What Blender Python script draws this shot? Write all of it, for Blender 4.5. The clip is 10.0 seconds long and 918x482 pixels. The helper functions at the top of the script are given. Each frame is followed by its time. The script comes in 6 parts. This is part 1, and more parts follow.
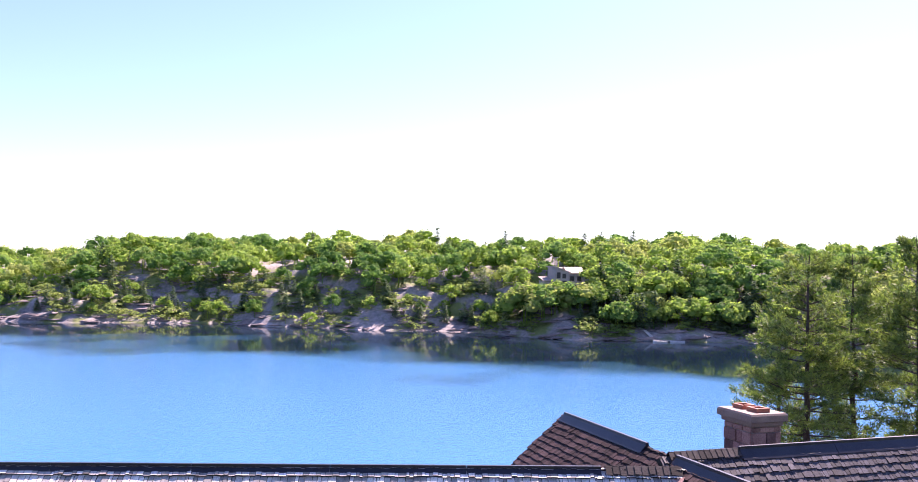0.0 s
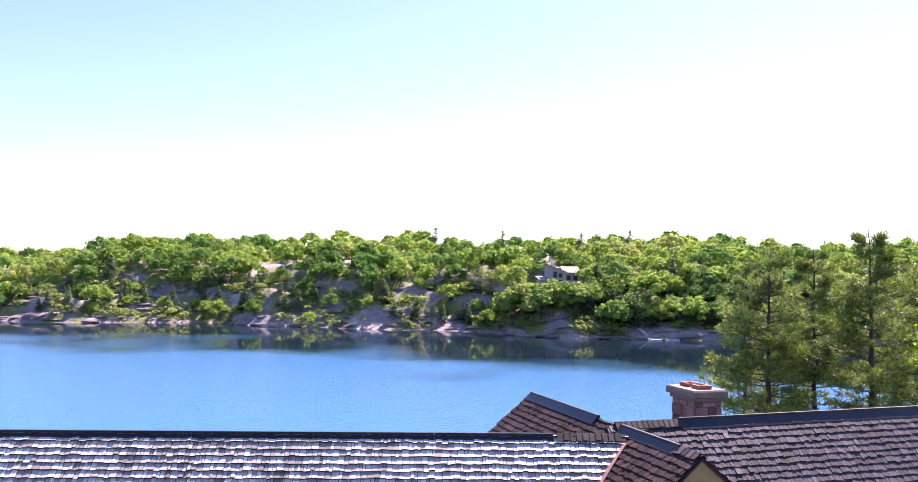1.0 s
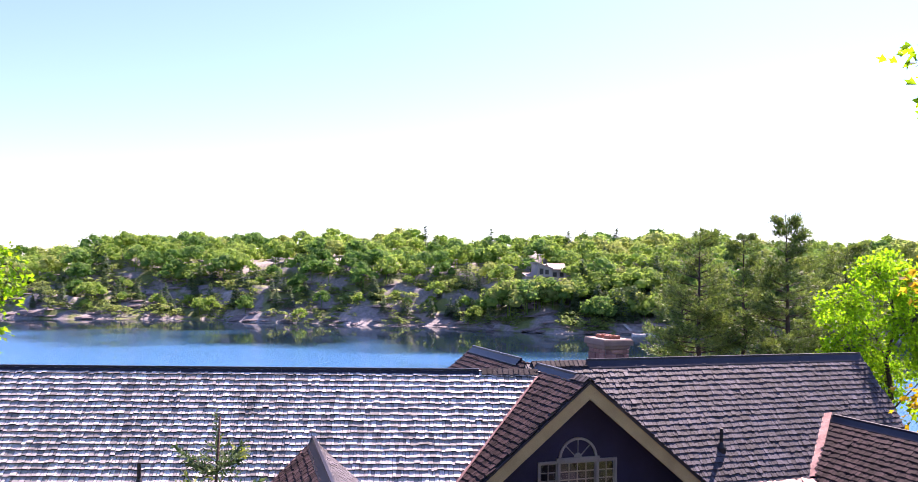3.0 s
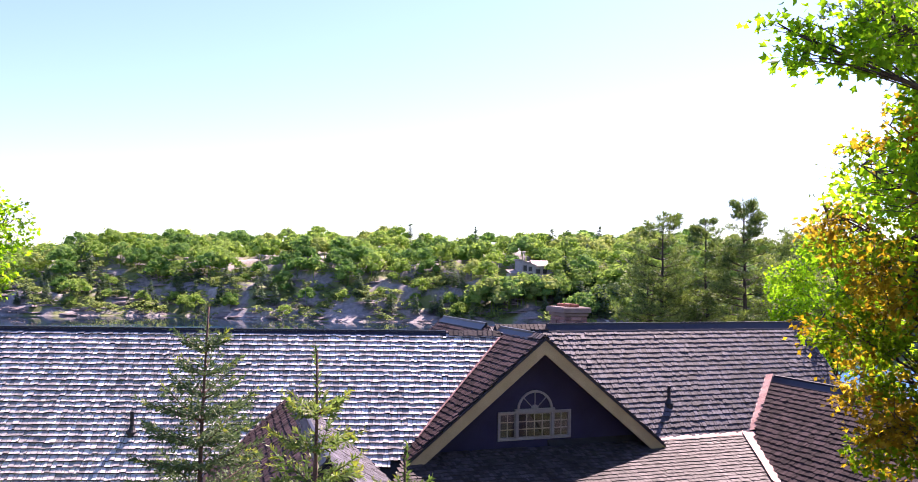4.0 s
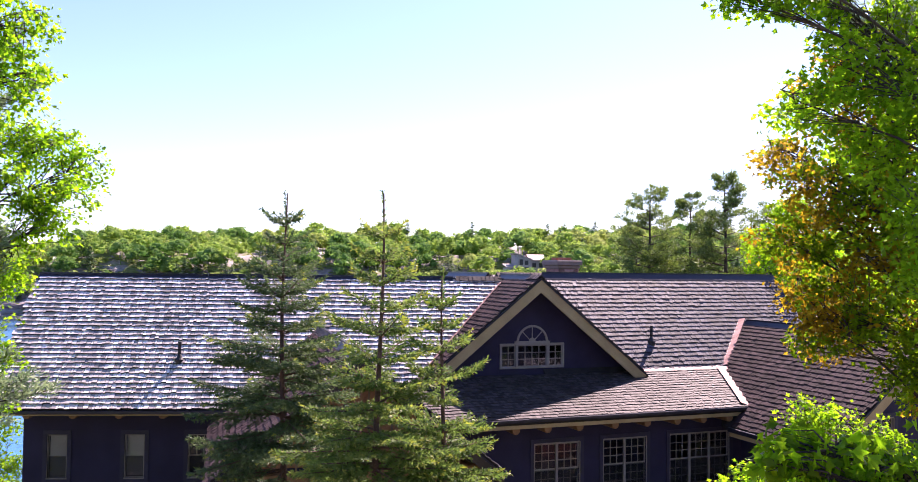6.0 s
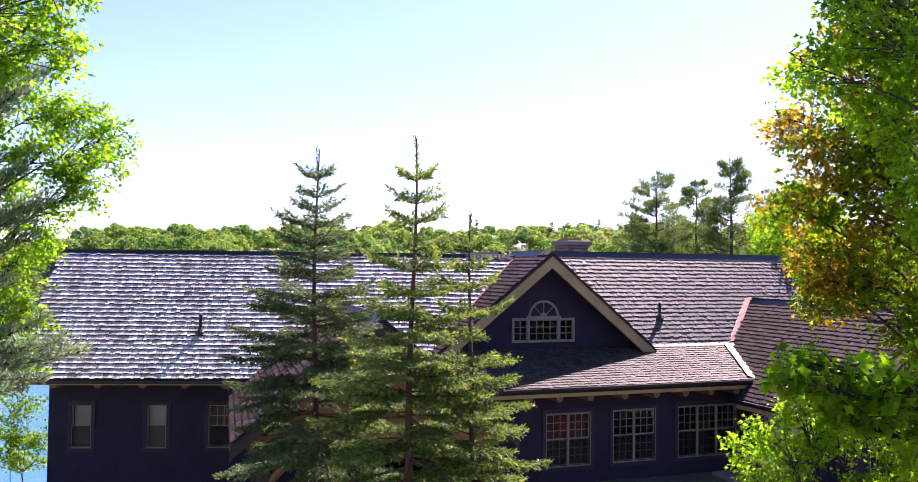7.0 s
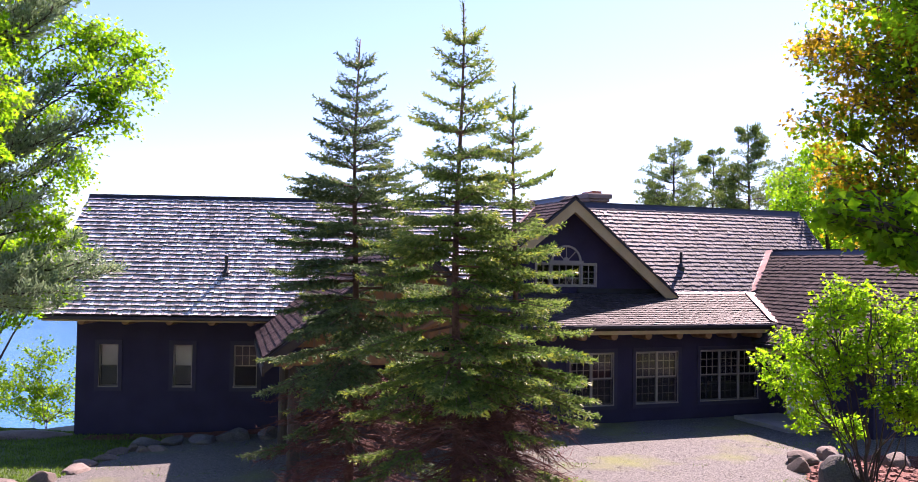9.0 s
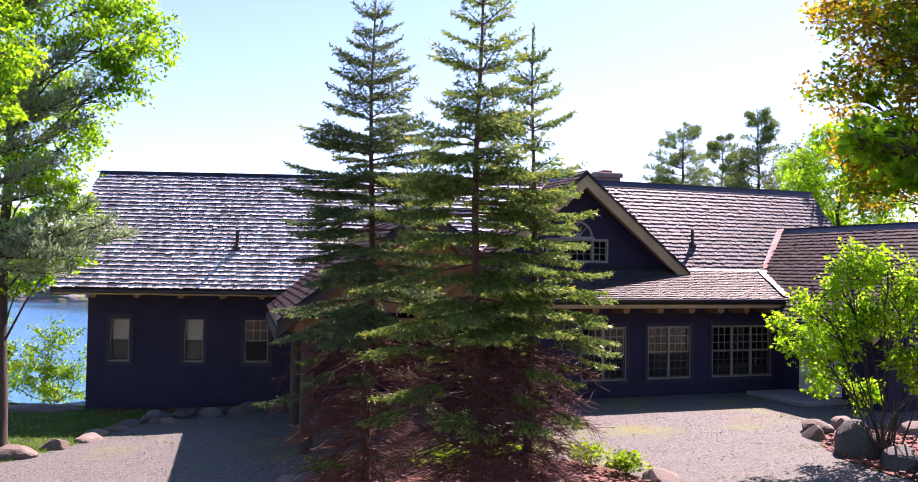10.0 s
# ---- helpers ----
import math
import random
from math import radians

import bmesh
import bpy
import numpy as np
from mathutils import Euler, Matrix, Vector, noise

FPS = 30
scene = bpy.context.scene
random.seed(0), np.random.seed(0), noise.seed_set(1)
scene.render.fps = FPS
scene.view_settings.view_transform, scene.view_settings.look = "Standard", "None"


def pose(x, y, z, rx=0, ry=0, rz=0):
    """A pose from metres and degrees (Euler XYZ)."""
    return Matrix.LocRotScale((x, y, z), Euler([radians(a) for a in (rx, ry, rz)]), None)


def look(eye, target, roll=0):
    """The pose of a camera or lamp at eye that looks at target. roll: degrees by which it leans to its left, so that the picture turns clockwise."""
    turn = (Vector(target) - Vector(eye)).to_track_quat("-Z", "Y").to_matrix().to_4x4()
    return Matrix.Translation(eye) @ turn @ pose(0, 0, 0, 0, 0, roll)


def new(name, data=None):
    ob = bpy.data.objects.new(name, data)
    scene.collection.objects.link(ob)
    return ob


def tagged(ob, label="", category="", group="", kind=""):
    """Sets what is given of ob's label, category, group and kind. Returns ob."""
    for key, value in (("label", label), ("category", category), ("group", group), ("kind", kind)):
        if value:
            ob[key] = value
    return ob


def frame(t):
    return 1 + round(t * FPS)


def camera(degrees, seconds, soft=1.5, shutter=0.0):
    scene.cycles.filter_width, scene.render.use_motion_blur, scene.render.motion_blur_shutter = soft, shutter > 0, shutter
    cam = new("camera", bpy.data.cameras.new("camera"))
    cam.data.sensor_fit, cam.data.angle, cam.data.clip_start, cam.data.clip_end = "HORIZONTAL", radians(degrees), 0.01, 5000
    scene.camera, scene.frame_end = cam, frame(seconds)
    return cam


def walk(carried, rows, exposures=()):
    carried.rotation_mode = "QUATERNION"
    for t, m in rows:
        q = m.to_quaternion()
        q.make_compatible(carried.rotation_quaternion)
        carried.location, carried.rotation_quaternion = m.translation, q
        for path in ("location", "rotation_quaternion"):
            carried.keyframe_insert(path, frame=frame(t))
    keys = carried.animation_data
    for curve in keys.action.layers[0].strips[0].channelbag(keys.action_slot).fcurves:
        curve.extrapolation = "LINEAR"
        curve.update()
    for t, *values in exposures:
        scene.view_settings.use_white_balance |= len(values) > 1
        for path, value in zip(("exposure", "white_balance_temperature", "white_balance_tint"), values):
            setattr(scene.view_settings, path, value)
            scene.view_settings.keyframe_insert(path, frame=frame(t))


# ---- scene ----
cam = camera(56.8, 10.0, soft=0.9)
PATH = [
    (0, (-3.416, -13.337, 10.617), (-3.325, -11.34, 10.68), 1.0),
    (0.5, (-3.169, -14.473, 10.537), (-3.078, -12.476, 10.6), 0.9),
    (1, (-2.862, -15.41, 10.425), (-2.771, -13.414, 10.489), 0.9),
    (1.5, (-2.585, -16.391, 10.328), (-2.493, -14.394, 10.392), 0.9),
    (2, (-2.336, -17.413, 10.193), (-2.241, -15.416, 10.257), 1.0),
    (2.5, (-2.061, -18.332, 9.915), (-1.962, -16.336, 9.98), 0.9),
    (4, (-1.353, -21.063, 8.732), (-1.214, -19.069, 8.798), 0.9),
    (4.5, (-1.396, -21.953, 8.34), (-1.239, -19.96, 8.407), 0.8),
    (5, (-1.505, -22.769, 7.988), (-1.348, -20.777, 8.054), 0.8),
    (5.5, (-1.652, -23.419, 7.635), (-1.499, -21.426, 7.701), 0.7),
    (7, (-2.148, -24.45, 6.594), (-2.007, -22.456, 6.659), 0.7),
    (7.5, (-2.269, -24.555, 6.248), (-2.133, -22.561, 6.313), 0.7),
    (8, (-2.377, -24.575, 5.879), (-2.244, -22.58, 5.941), 0.8),
    (8.5, (-2.467, -24.561, 5.458), (-2.34, -22.566, 5.52), 0.8),
    (9, (-2.576, -24.499, 4.994), (-2.454, -22.504, 5.055), 0.9),
    (9.5, (-2.662, -24.436, 4.58), (-2.545, -22.44, 4.641), 0.9),
    (10, (-2.731, -24.41, 4.274), (-2.621, -22.414, 4.335), 0.9),
]
walk(cam, [(t, look(eye, target, roll)) for t, eye, target, roll in PATH], [(0, 1.83, 6000, 39), (10, 1.83, 6000, 39)])

# ---- light ----
SUN_EL, SUN_AZ = radians(47.5), radians(34.5)
world = bpy.data.worlds.new("world")
scene.world = world
world.use_nodes = True
wn = world.node_tree.nodes
sky = wn.new("ShaderNodeTexSky")
sky.sky_type, sky.sun_disc = "NISHITA", False
sky.sun_elevation, sky.sun_rotation = SUN_EL, SUN_AZ
sky.air_density, sky.dust_density, sky.ozone_density = 1.0, 0.4, 3.8
wn["Background"].inputs[1].default_value = 0.068
world.node_tree.links.new(sky.outputs[0], wn["Background"].inputs[0])
to_sun = Vector((math.sin(SUN_AZ) * math.cos(SUN_EL), math.cos(SUN_AZ) * math.cos(SUN_EL), math.sin(SUN_EL)))
sun = new("sun", bpy.data.lights.new("sun", "SUN"))
sun.data.energy, sun.data.angle, sun.data.color = 5.0, radians(0.5), (1.0, 0.84, 0.65)
sun.matrix_world = look(to_sun * 50, (0, 0, 0))


# ---- materials ----
def mat(name, low, high, rough=0.7, scale=4.0, fine=40.0, bump=0.3, dist=0.01, island=0.0, objrand=0.0, metal=0.0, stretch=(1, 1, 1), spec=0.5, trans=0.0, glow_value=2.6):
    """Two colours mixed by a coarse and a fine noise, with bump; island / objrand: how far single pieces differ in value."""
    m = bpy.data.materials.new(name)
    m.use_nodes = True
    n, l = m.node_tree.nodes, m.node_tree.links
    p = n["Principled BSDF"]
    geo = n.new("ShaderNodeNewGeometry")
    mp = n.new("ShaderNodeMapping")
    mp.inputs["Scale"].default_value = stretch
    l.new(geo.outputs["Position"], mp.inputs["Vector"])
    a, b = n.new("ShaderNodeTexNoise"), n.new("ShaderNodeTexNoise")
    for tex, sc in ((a, scale), (b, fine)):
        tex.inputs["Scale"].default_value = sc
        tex.inputs["Detail"].default_value = 5
        l.new(mp.outputs[0], tex.inputs["Vector"])
    mid = n.new("ShaderNodeMath")
    mid.operation = "MULTIPLY_ADD"
    mid.inputs[1].default_value, mid.inputs[2].default_value = 0.55, 0.0
    l.new(b.outputs["Fac"], mid.inputs[0])
    add = n.new("ShaderNodeMath")
    add.operation = "MULTIPLY_ADD"
    add.inputs[1].default_value = 0.55
    l.new(a.outputs["Fac"], add.inputs[0])
    l.new(mid.outputs[0], add.inputs[2])
    ramp = n.new("ShaderNodeValToRGB")
    ramp.color_ramp.elements[0].position, ramp.color_ramp.elements[1].position = 0.4, 0.7
    ramp.color_ramp.elements[0].color, ramp.color_ramp.elements[1].color = (*low, 1), (*high, 1)
    l.new(add.outputs[0], ramp.inputs[0])
    colour = ramp.outputs[0]
    if island or objrand:
        if objrand:
            rnd, src = n.new("ShaderNodeObjectInfo"), "Random"
            amount = objrand
        else:
            rnd, src, amount = geo, "Random Per Island", island
        rng = n.new("ShaderNodeMapRange")
        rng.inputs["To Min"].default_value, rng.inputs["To Max"].default_value = 1 - amount, 1 + amount
        l.new(rnd.outputs[src], rng.inputs["Value"])
        hsv = n.new("ShaderNodeHueSaturation")
        l.new(rng.outputs[0], hsv.inputs["Value"])
        l.new(colour, hsv.inputs["Color"])
        colour = hsv.outputs[0]
    l.new(colour, p.inputs["Base Color"])
    p.inputs["Roughness"].default_value, p.inputs["Metallic"].default_value = rough, metal
    p.inputs["Specular IOR Level"].default_value = spec
    if bump:
        bm_ = n.new("ShaderNodeBump")
        bm_.inputs["Strength"].default_value, bm_.inputs["Distance"].default_value = bump, dist
        l.new(add.outputs[0], bm_.inputs["Height"])
        l.new(bm_.outputs[0], p.inputs["Normal"])
    if trans:
        tr, mix = n.new("ShaderNodeBsdfTranslucent"), n.new("ShaderNodeMixShader")
        glow = n.new("ShaderNodeHueSaturation")
        glow.inputs["Hue"].default_value, glow.inputs["Saturation"].default_value, glow.inputs["Value"].default_value = 0.497, 1.1, glow_value
        l.new(colour, glow.inputs["Color"])
        l.new(glow.outputs[0], tr.inputs["Color"])
        mix.inputs[0].default_value = trans
        l.new(p.outputs[0], mix.inputs[1])
        l.new(tr.outputs[0], mix.inputs[2])
        l.new(mix.outputs[0], n["Material Output"].inputs["Surface"])
    return m


# One cedar throughout: sun sheen painted into the silver, dimmer light into the others.
M_SHAKE_SUNLIT = mat("silvery weathered cedar shake, sun sheen in tone", (0.329, 0.303, 0.284), (0.770, 0.723, 0.704), 0.45, 1.2, 30, 0.5, 0.01, island=0.58, spec=0.8, stretch=(2.4, 0.6, 0.6))
M_SHAKE_SUNLIT_ONE = mat("silvery weathered cedar shake piece, sun sheen in tone", (0.329, 0.303, 0.284), (0.770, 0.723, 0.704), 0.45, 1.2, 30, 0.5, 0.01, objrand=0.58, spec=0.8, stretch=(2.4, 0.6, 0.6))
M_SHAKE_B = mat("weathered cedar shake, dim light in tone", (0.0265, 0.0250, 0.0336), (0.0872, 0.0830, 0.1053), 0.6, 1.2, 30, 0.5, 0.01, island=0.55, spec=0.25)
M_SHAKE_B_ONE = mat("weathered cedar shake piece, dim light in tone", (0.0265, 0.0250, 0.0336), (0.0872, 0.0830, 0.1053), 0.6, 1.2, 30, 0.5, 0.01, objrand=0.55, spec=0.25)
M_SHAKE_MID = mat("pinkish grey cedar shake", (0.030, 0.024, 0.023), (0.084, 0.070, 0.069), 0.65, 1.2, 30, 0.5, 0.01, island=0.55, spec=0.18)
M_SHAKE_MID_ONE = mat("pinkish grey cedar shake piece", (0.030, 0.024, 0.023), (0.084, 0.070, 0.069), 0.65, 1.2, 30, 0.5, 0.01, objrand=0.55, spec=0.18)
M_SHAKE_RED = mat("weathered cedar shake, grazing light in tone", (0.021, 0.012, 0.014), (0.056, 0.036, 0.039), 0.75, 1.2, 30, 0.5, 0.01, island=0.55, spec=0.12)
M_SHAKE_RED_ONE = mat("weathered cedar shake piece, grazing light in tone", (0.021, 0.012, 0.014), (0.056, 0.036, 0.039), 0.75, 1.2, 30, 0.5, 0.01, objrand=0.55, spec=0.12)
# Dirty end grain, darkened further to paint the shade between courses.
M_BUTT = mat("weathered end grain darkened for gap shade", (0.02, 0.017, 0.018), (0.06, 0.05, 0.052), 0.85, 6, 40, 0.3, 0.005)
M_DECK = mat("roof felt", (0.012, 0.011, 0.011), (0.03, 0.028, 0.028), 0.9)
M_WALL = mat("dark stained siding", (0.022, 0.0185, 0.047), (0.036, 0.0315, 0.072), 0.75, 1.5, 60, 0.2, 0.004, spec=0.25)
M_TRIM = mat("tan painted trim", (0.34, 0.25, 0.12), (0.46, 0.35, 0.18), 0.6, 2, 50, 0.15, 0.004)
# The tan trim again, with the shade under eaves put into its colour.
M_TRIM_SHADED = mat("tan trim darkened for shade", (0.13, 0.095, 0.05), (0.19, 0.14, 0.075), 0.6, 2, 50, 0.15, 0.004)
M_LOG = mat("pine log end", (0.17, 0.085, 0.03), (0.27, 0.15, 0.06), 0.6, 6, 60, 0.3, 0.004)
M_WHITE = mat("pale window paint", (0.20, 0.18, 0.17), (0.28, 0.26, 0.245), 0.5, 3, 60, 0.1, 0.002)
M_PORCH_TRIM = mat("dark brown porch trim", (0.032, 0.025, 0.020), (0.052, 0.040, 0.029), 0.7, 2, 50, 0.2, 0.004)
M_CASING = mat("dark stained casing", (0.020, 0.017, 0.042), (0.033, 0.029, 0.064), 0.7, 2, 50, 0.15, 0.003)
M_FRAME = mat("dull beige window paint", (0.22, 0.19, 0.17), (0.30, 0.27, 0.24), 0.5, 3, 60, 0.1, 0.002)
M_BLIND = mat("beige roller blind", (0.36, 0.31, 0.27), (0.44, 0.39, 0.34), 0.8, 3, 80, 0.1, 0.002)
M_CAP = mat("dark metal ridge cap", (0.018, 0.018, 0.03), (0.035, 0.035, 0.05), 0.4, 2, 40, 0.05, 0.002, metal=0.4)
M_COPPER = mat("copper valley flashing", (0.336, 0.168, 0.144), (0.512, 0.320, 0.288), 0.6, 2.5, 20, 0.15, 0.01, metal=0.2)
M_STONE = mat("red sandstone block", (0.170, 0.076, 0.064), (0.340, 0.204, 0.170), 0.8, 3, 30, 0.5, 0.02, objrand=0.5)
M_MORTAR = mat("mortar", (0.24, 0.20, 0.18), (0.34, 0.29, 0.26), 0.9, 5, 60, 0.4, 0.01)
M_CAPSTONE = mat("concrete chimney cap", (0.187, 0.132, 0.111), (0.281, 0.208, 0.174), 0.8, 3, 40, 0.3, 0.006)
M_CLAY = mat("clay flue", (0.272, 0.085, 0.051), (0.391, 0.145, 0.085), 0.7, 5, 50, 0.2, 0.004)
M_BLACK = mat("black metal", (0.012, 0.012, 0.014), (0.022, 0.022, 0.024), 0.5, 4, 40, 0.05, 0.002)
M_DOOR = mat("white painted door", (0.62, 0.62, 0.64), (0.75, 0.75, 0.76), 0.4, 2, 40, 0.05, 0.002)
M_GRAVEL = mat("crushed gravel", (0.027, 0.0262, 0.0252), (0.146, 0.140, 0.129), 0.9, 24, 75, 1.0, 0.018)
M_GRAVEL.node_tree.nodes["Color Ramp"].color_ramp.elements[0].position = 0.45
M_GRAVEL.node_tree.nodes["Color Ramp"].color_ramp.elements[1].position = 0.62
M_PEBBLE = mat("gravel stone", (0.136, 0.112, 0.104), (0.256, 0.220, 0.204), 0.85, 8, 60, 0.2, 0.01, island=0.5)
M_GRASSGROUND = mat("lawn soil", (0.032, 0.058, 0.009), (0.070, 0.115, 0.019), 0.9, 2, 40, 0.8, 0.04)
M_BLADE = mat("grass blade", (0.043, 0.081, 0.009), (0.092, 0.156, 0.022), 0.6, 2, 30, 0, island=0.35, trans=0.35)
M_MULCH = mat("red bark mulch", (0.080, 0.022, 0.015), (0.184, 0.061, 0.043), 0.9, 6, 40, 1.0, 0.04)
M_CHIP = mat("red bark chip", (0.086, 0.024, 0.018), (0.196, 0.067, 0.049), 0.85, 9, 60, 0.3, 0.01, island=0.45)
M_BOULDER = mat("granite boulder", (0.082, 0.063, 0.054), (0.197, 0.153, 0.129), 0.85, 2.2, 30, 0.7, 0.03, objrand=0.25)
# Granite with the shade of wall and maple put into its colour.
M_BOULDER_SHADED = mat("granite boulder, shade in its colour", (0.050, 0.047, 0.048), (0.135, 0.126, 0.126), 0.85, 2.2, 30, 0.8, 0.03, objrand=0.25)
M_ROCK = mat("pink grey granite", (0.135, 0.108, 0.105), (0.295, 0.240, 0.228), 0.85, 0.35, 4, 0.6, 0.1, island=0.2, stretch=(0.8, 1, 1.6))
M_SLAB = mat("concrete slab", (0.20, 0.20, 0.20), (0.30, 0.29, 0.29), 0.85, 2, 40, 0.3, 0.006)
M_BARK = mat("grey brown bark", (0.028, 0.020, 0.017), (0.085, 0.063, 0.052), 0.9, 6, 40, 0.9, 0.03, stretch=(1, 1, 0.25))
M_BARK_RED = mat("red brown spruce bark", (0.06, 0.032, 0.024), (0.16, 0.09, 0.07), 0.9, 8, 50, 0.9, 0.02)
M_SPRUCE = mat("spruce needles", (0.043, 0.084, 0.020), (0.118, 0.168, 0.044), 0.6, 1.0, 8, 0, island=0.28, trans=0.34, spec=0.2)
M_SPRUCE_BLUE = mat("blue-green spruce needles", (0.038, 0.070, 0.026), (0.102, 0.145, 0.060), 0.6, 1.0, 8, 0, island=0.28, trans=0.22, spec=0.2)
M_SPRUCE_TIP = mat("new spruce shoots", (0.119, 0.153, 0.021), (0.187, 0.221, 0.043), 0.5, 1.0, 8, 0, island=0.3, trans=0.3)
M_PINE = mat("pine needles", (0.039, 0.078, 0.017), (0.143, 0.194, 0.042), 0.6, 1.0, 8, 0, island=0.5, trans=0.26)
M_PINE_GREY = mat("grey-green pine needles", (0.098, 0.155, 0.081), (0.220, 0.285, 0.155), 0.6, 1.0, 8, 0, island=0.3, trans=0.2)
M_TWIG = mat("dead twig", (0.058, 0.021, 0.018), (0.135, 0.055, 0.045), 0.9, 8, 30, 0.3, 0.01)
M_LEAF = mat("maple leaf", (0.076, 0.160, 0.010), (0.148, 0.252, 0.022), 0.45, 0.8, 6, 0, island=0.35, trans=0.72, spec=0.2)
M_LEAF_DARK = mat("oak leaf", (0.061, 0.118, 0.009), (0.116, 0.182, 0.016), 0.45, 0.8, 6, 0, island=0.35, trans=0.72, spec=0.2)
M_LEAF_BRONZE = mat("young bronze oak leaf", (0.125, 0.089, 0.010), (0.209, 0.158, 0.024), 0.45, 0.8, 6, 0, island=0.4, trans=0.72, spec=0.2)
# Far foliage colours are lightened to stand in for aerial haze.
M_FOREST = mat("far broadleaf crown, haze-lightened", (0.150, 0.240, 0.052), (0.290, 0.395, 0.095), 0.7, 0.09, 0.4, 0, island=0.14, trans=0.48, spec=0.05, glow_value=1.6)
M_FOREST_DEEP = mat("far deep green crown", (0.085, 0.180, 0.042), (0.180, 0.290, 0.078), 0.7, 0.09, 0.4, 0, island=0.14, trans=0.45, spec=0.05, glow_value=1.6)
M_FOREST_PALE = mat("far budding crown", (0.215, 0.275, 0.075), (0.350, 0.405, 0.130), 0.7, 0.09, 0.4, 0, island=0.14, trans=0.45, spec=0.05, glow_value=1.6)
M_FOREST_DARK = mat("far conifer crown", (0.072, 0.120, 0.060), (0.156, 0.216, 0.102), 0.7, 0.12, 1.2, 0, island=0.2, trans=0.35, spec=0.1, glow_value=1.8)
M_BUSH = mat("far shore scrub, haze-lightened", (0.135, 0.196, 0.061), (0.284, 0.344, 0.115), 0.8, 0.2, 2, 0, island=0.2, trans=0.45, spec=0.1, glow_value=1.8)


def ground_material():
    """Bare granite with patches of moss and grass."""
    m = mat("granite shore with moss", (0.155, 0.142, 0.140), (0.37, 0.335, 0.325), 0.85, 0.12, 1.3, 0.6, 0.3)
    n, l = m.node_tree.nodes, m.node_tree.links
    geo = n["Geometry"] if "Geometry" in n else n.new("ShaderNodeNewGeometry")
    a, b = n.new("ShaderNodeTexNoise"), n.new("ShaderNodeTexNoise")
    a.inputs["Scale"].default_value, a.inputs["Detail"].default_value = 0.16, 7
    b.inputs["Scale"].default_value, b.inputs["Detail"].default_value = 1.4, 4
    l.new(geo.outputs["Position"], a.inputs["Vector"])
    l.new(geo.outputs["Position"], b.inputs["Vector"])
    cut, green, mix = n.new("ShaderNodeValToRGB"), n.new("ShaderNodeValToRGB"), n.new("ShaderNodeMix")
    cut.color_ramp.elements[0].position, cut.color_ramp.elements[1].position = 0.49, 0.58
    green.color_ramp.elements[0].color, green.color_ramp.elements[1].color = (0.09, 0.125, 0.03, 1), (0.23, 0.25, 0.08, 1)
    l.new(a.outputs["Fac"], cut.inputs[0])
    l.new(b.outputs["Fac"], green.inputs[0])
    mix.data_type = "RGBA"
    p = n["Principled BSDF"]
    rock = p.inputs["Base Color"].links[0].from_socket
    l.new(cut.outputs[0], mix.inputs["Factor"])
    l.new(rock, mix.inputs["A"])
    l.new(green.outputs[0], mix.inputs["B"])
    l.new(mix.outputs["Result"], p.inputs["Base Color"])
    return m


def mossy(m, scale, cut0, cut1, low, high):
    """Adds patches of thin moss to a ground material."""
    n, l = m.node_tree.nodes, m.node_tree.links
    geo = n.new("ShaderNodeNewGeometry")
    a, b = n.new("ShaderNodeTexNoise"), n.new("ShaderNodeTexNoise")
    a.inputs["Scale"].default_value, a.inputs["Detail"].default_value = scale, 6
    b.inputs["Scale"].default_value = scale * 30
    cut, green, mix = n.new("ShaderNodeValToRGB"), n.new("ShaderNodeValToRGB"), n.new("ShaderNodeMix")
    cut.color_ramp.elements[0].position, cut.color_ramp.elements[1].position = cut0, cut1
    green.color_ramp.elements[0].color, green.color_ramp.elements[1].color = (*low, 1), (*high, 1)
    for tex, ramp in ((a, cut), (b, green)):
        l.new(geo.outputs["Position"], tex.inputs["Vector"])
        l.new(tex.outputs["Fac"], ramp.inputs[0])
    mix.data_type = "RGBA"
    p = n["Principled BSDF"]
    l.new(p.inputs["Base Color"].links[0].from_socket, mix.inputs["A"])
    l.new(green.outputs[0], mix.inputs["B"])
    l.new(cut.outputs[0], mix.inputs["Factor"])
    l.new(mix.outputs["Result"], p.inputs["Base Color"])


mossy(M_GRAVEL, 0.45, 0.56, 0.72, (0.075, 0.088, 0.026), (0.165, 0.178, 0.055))


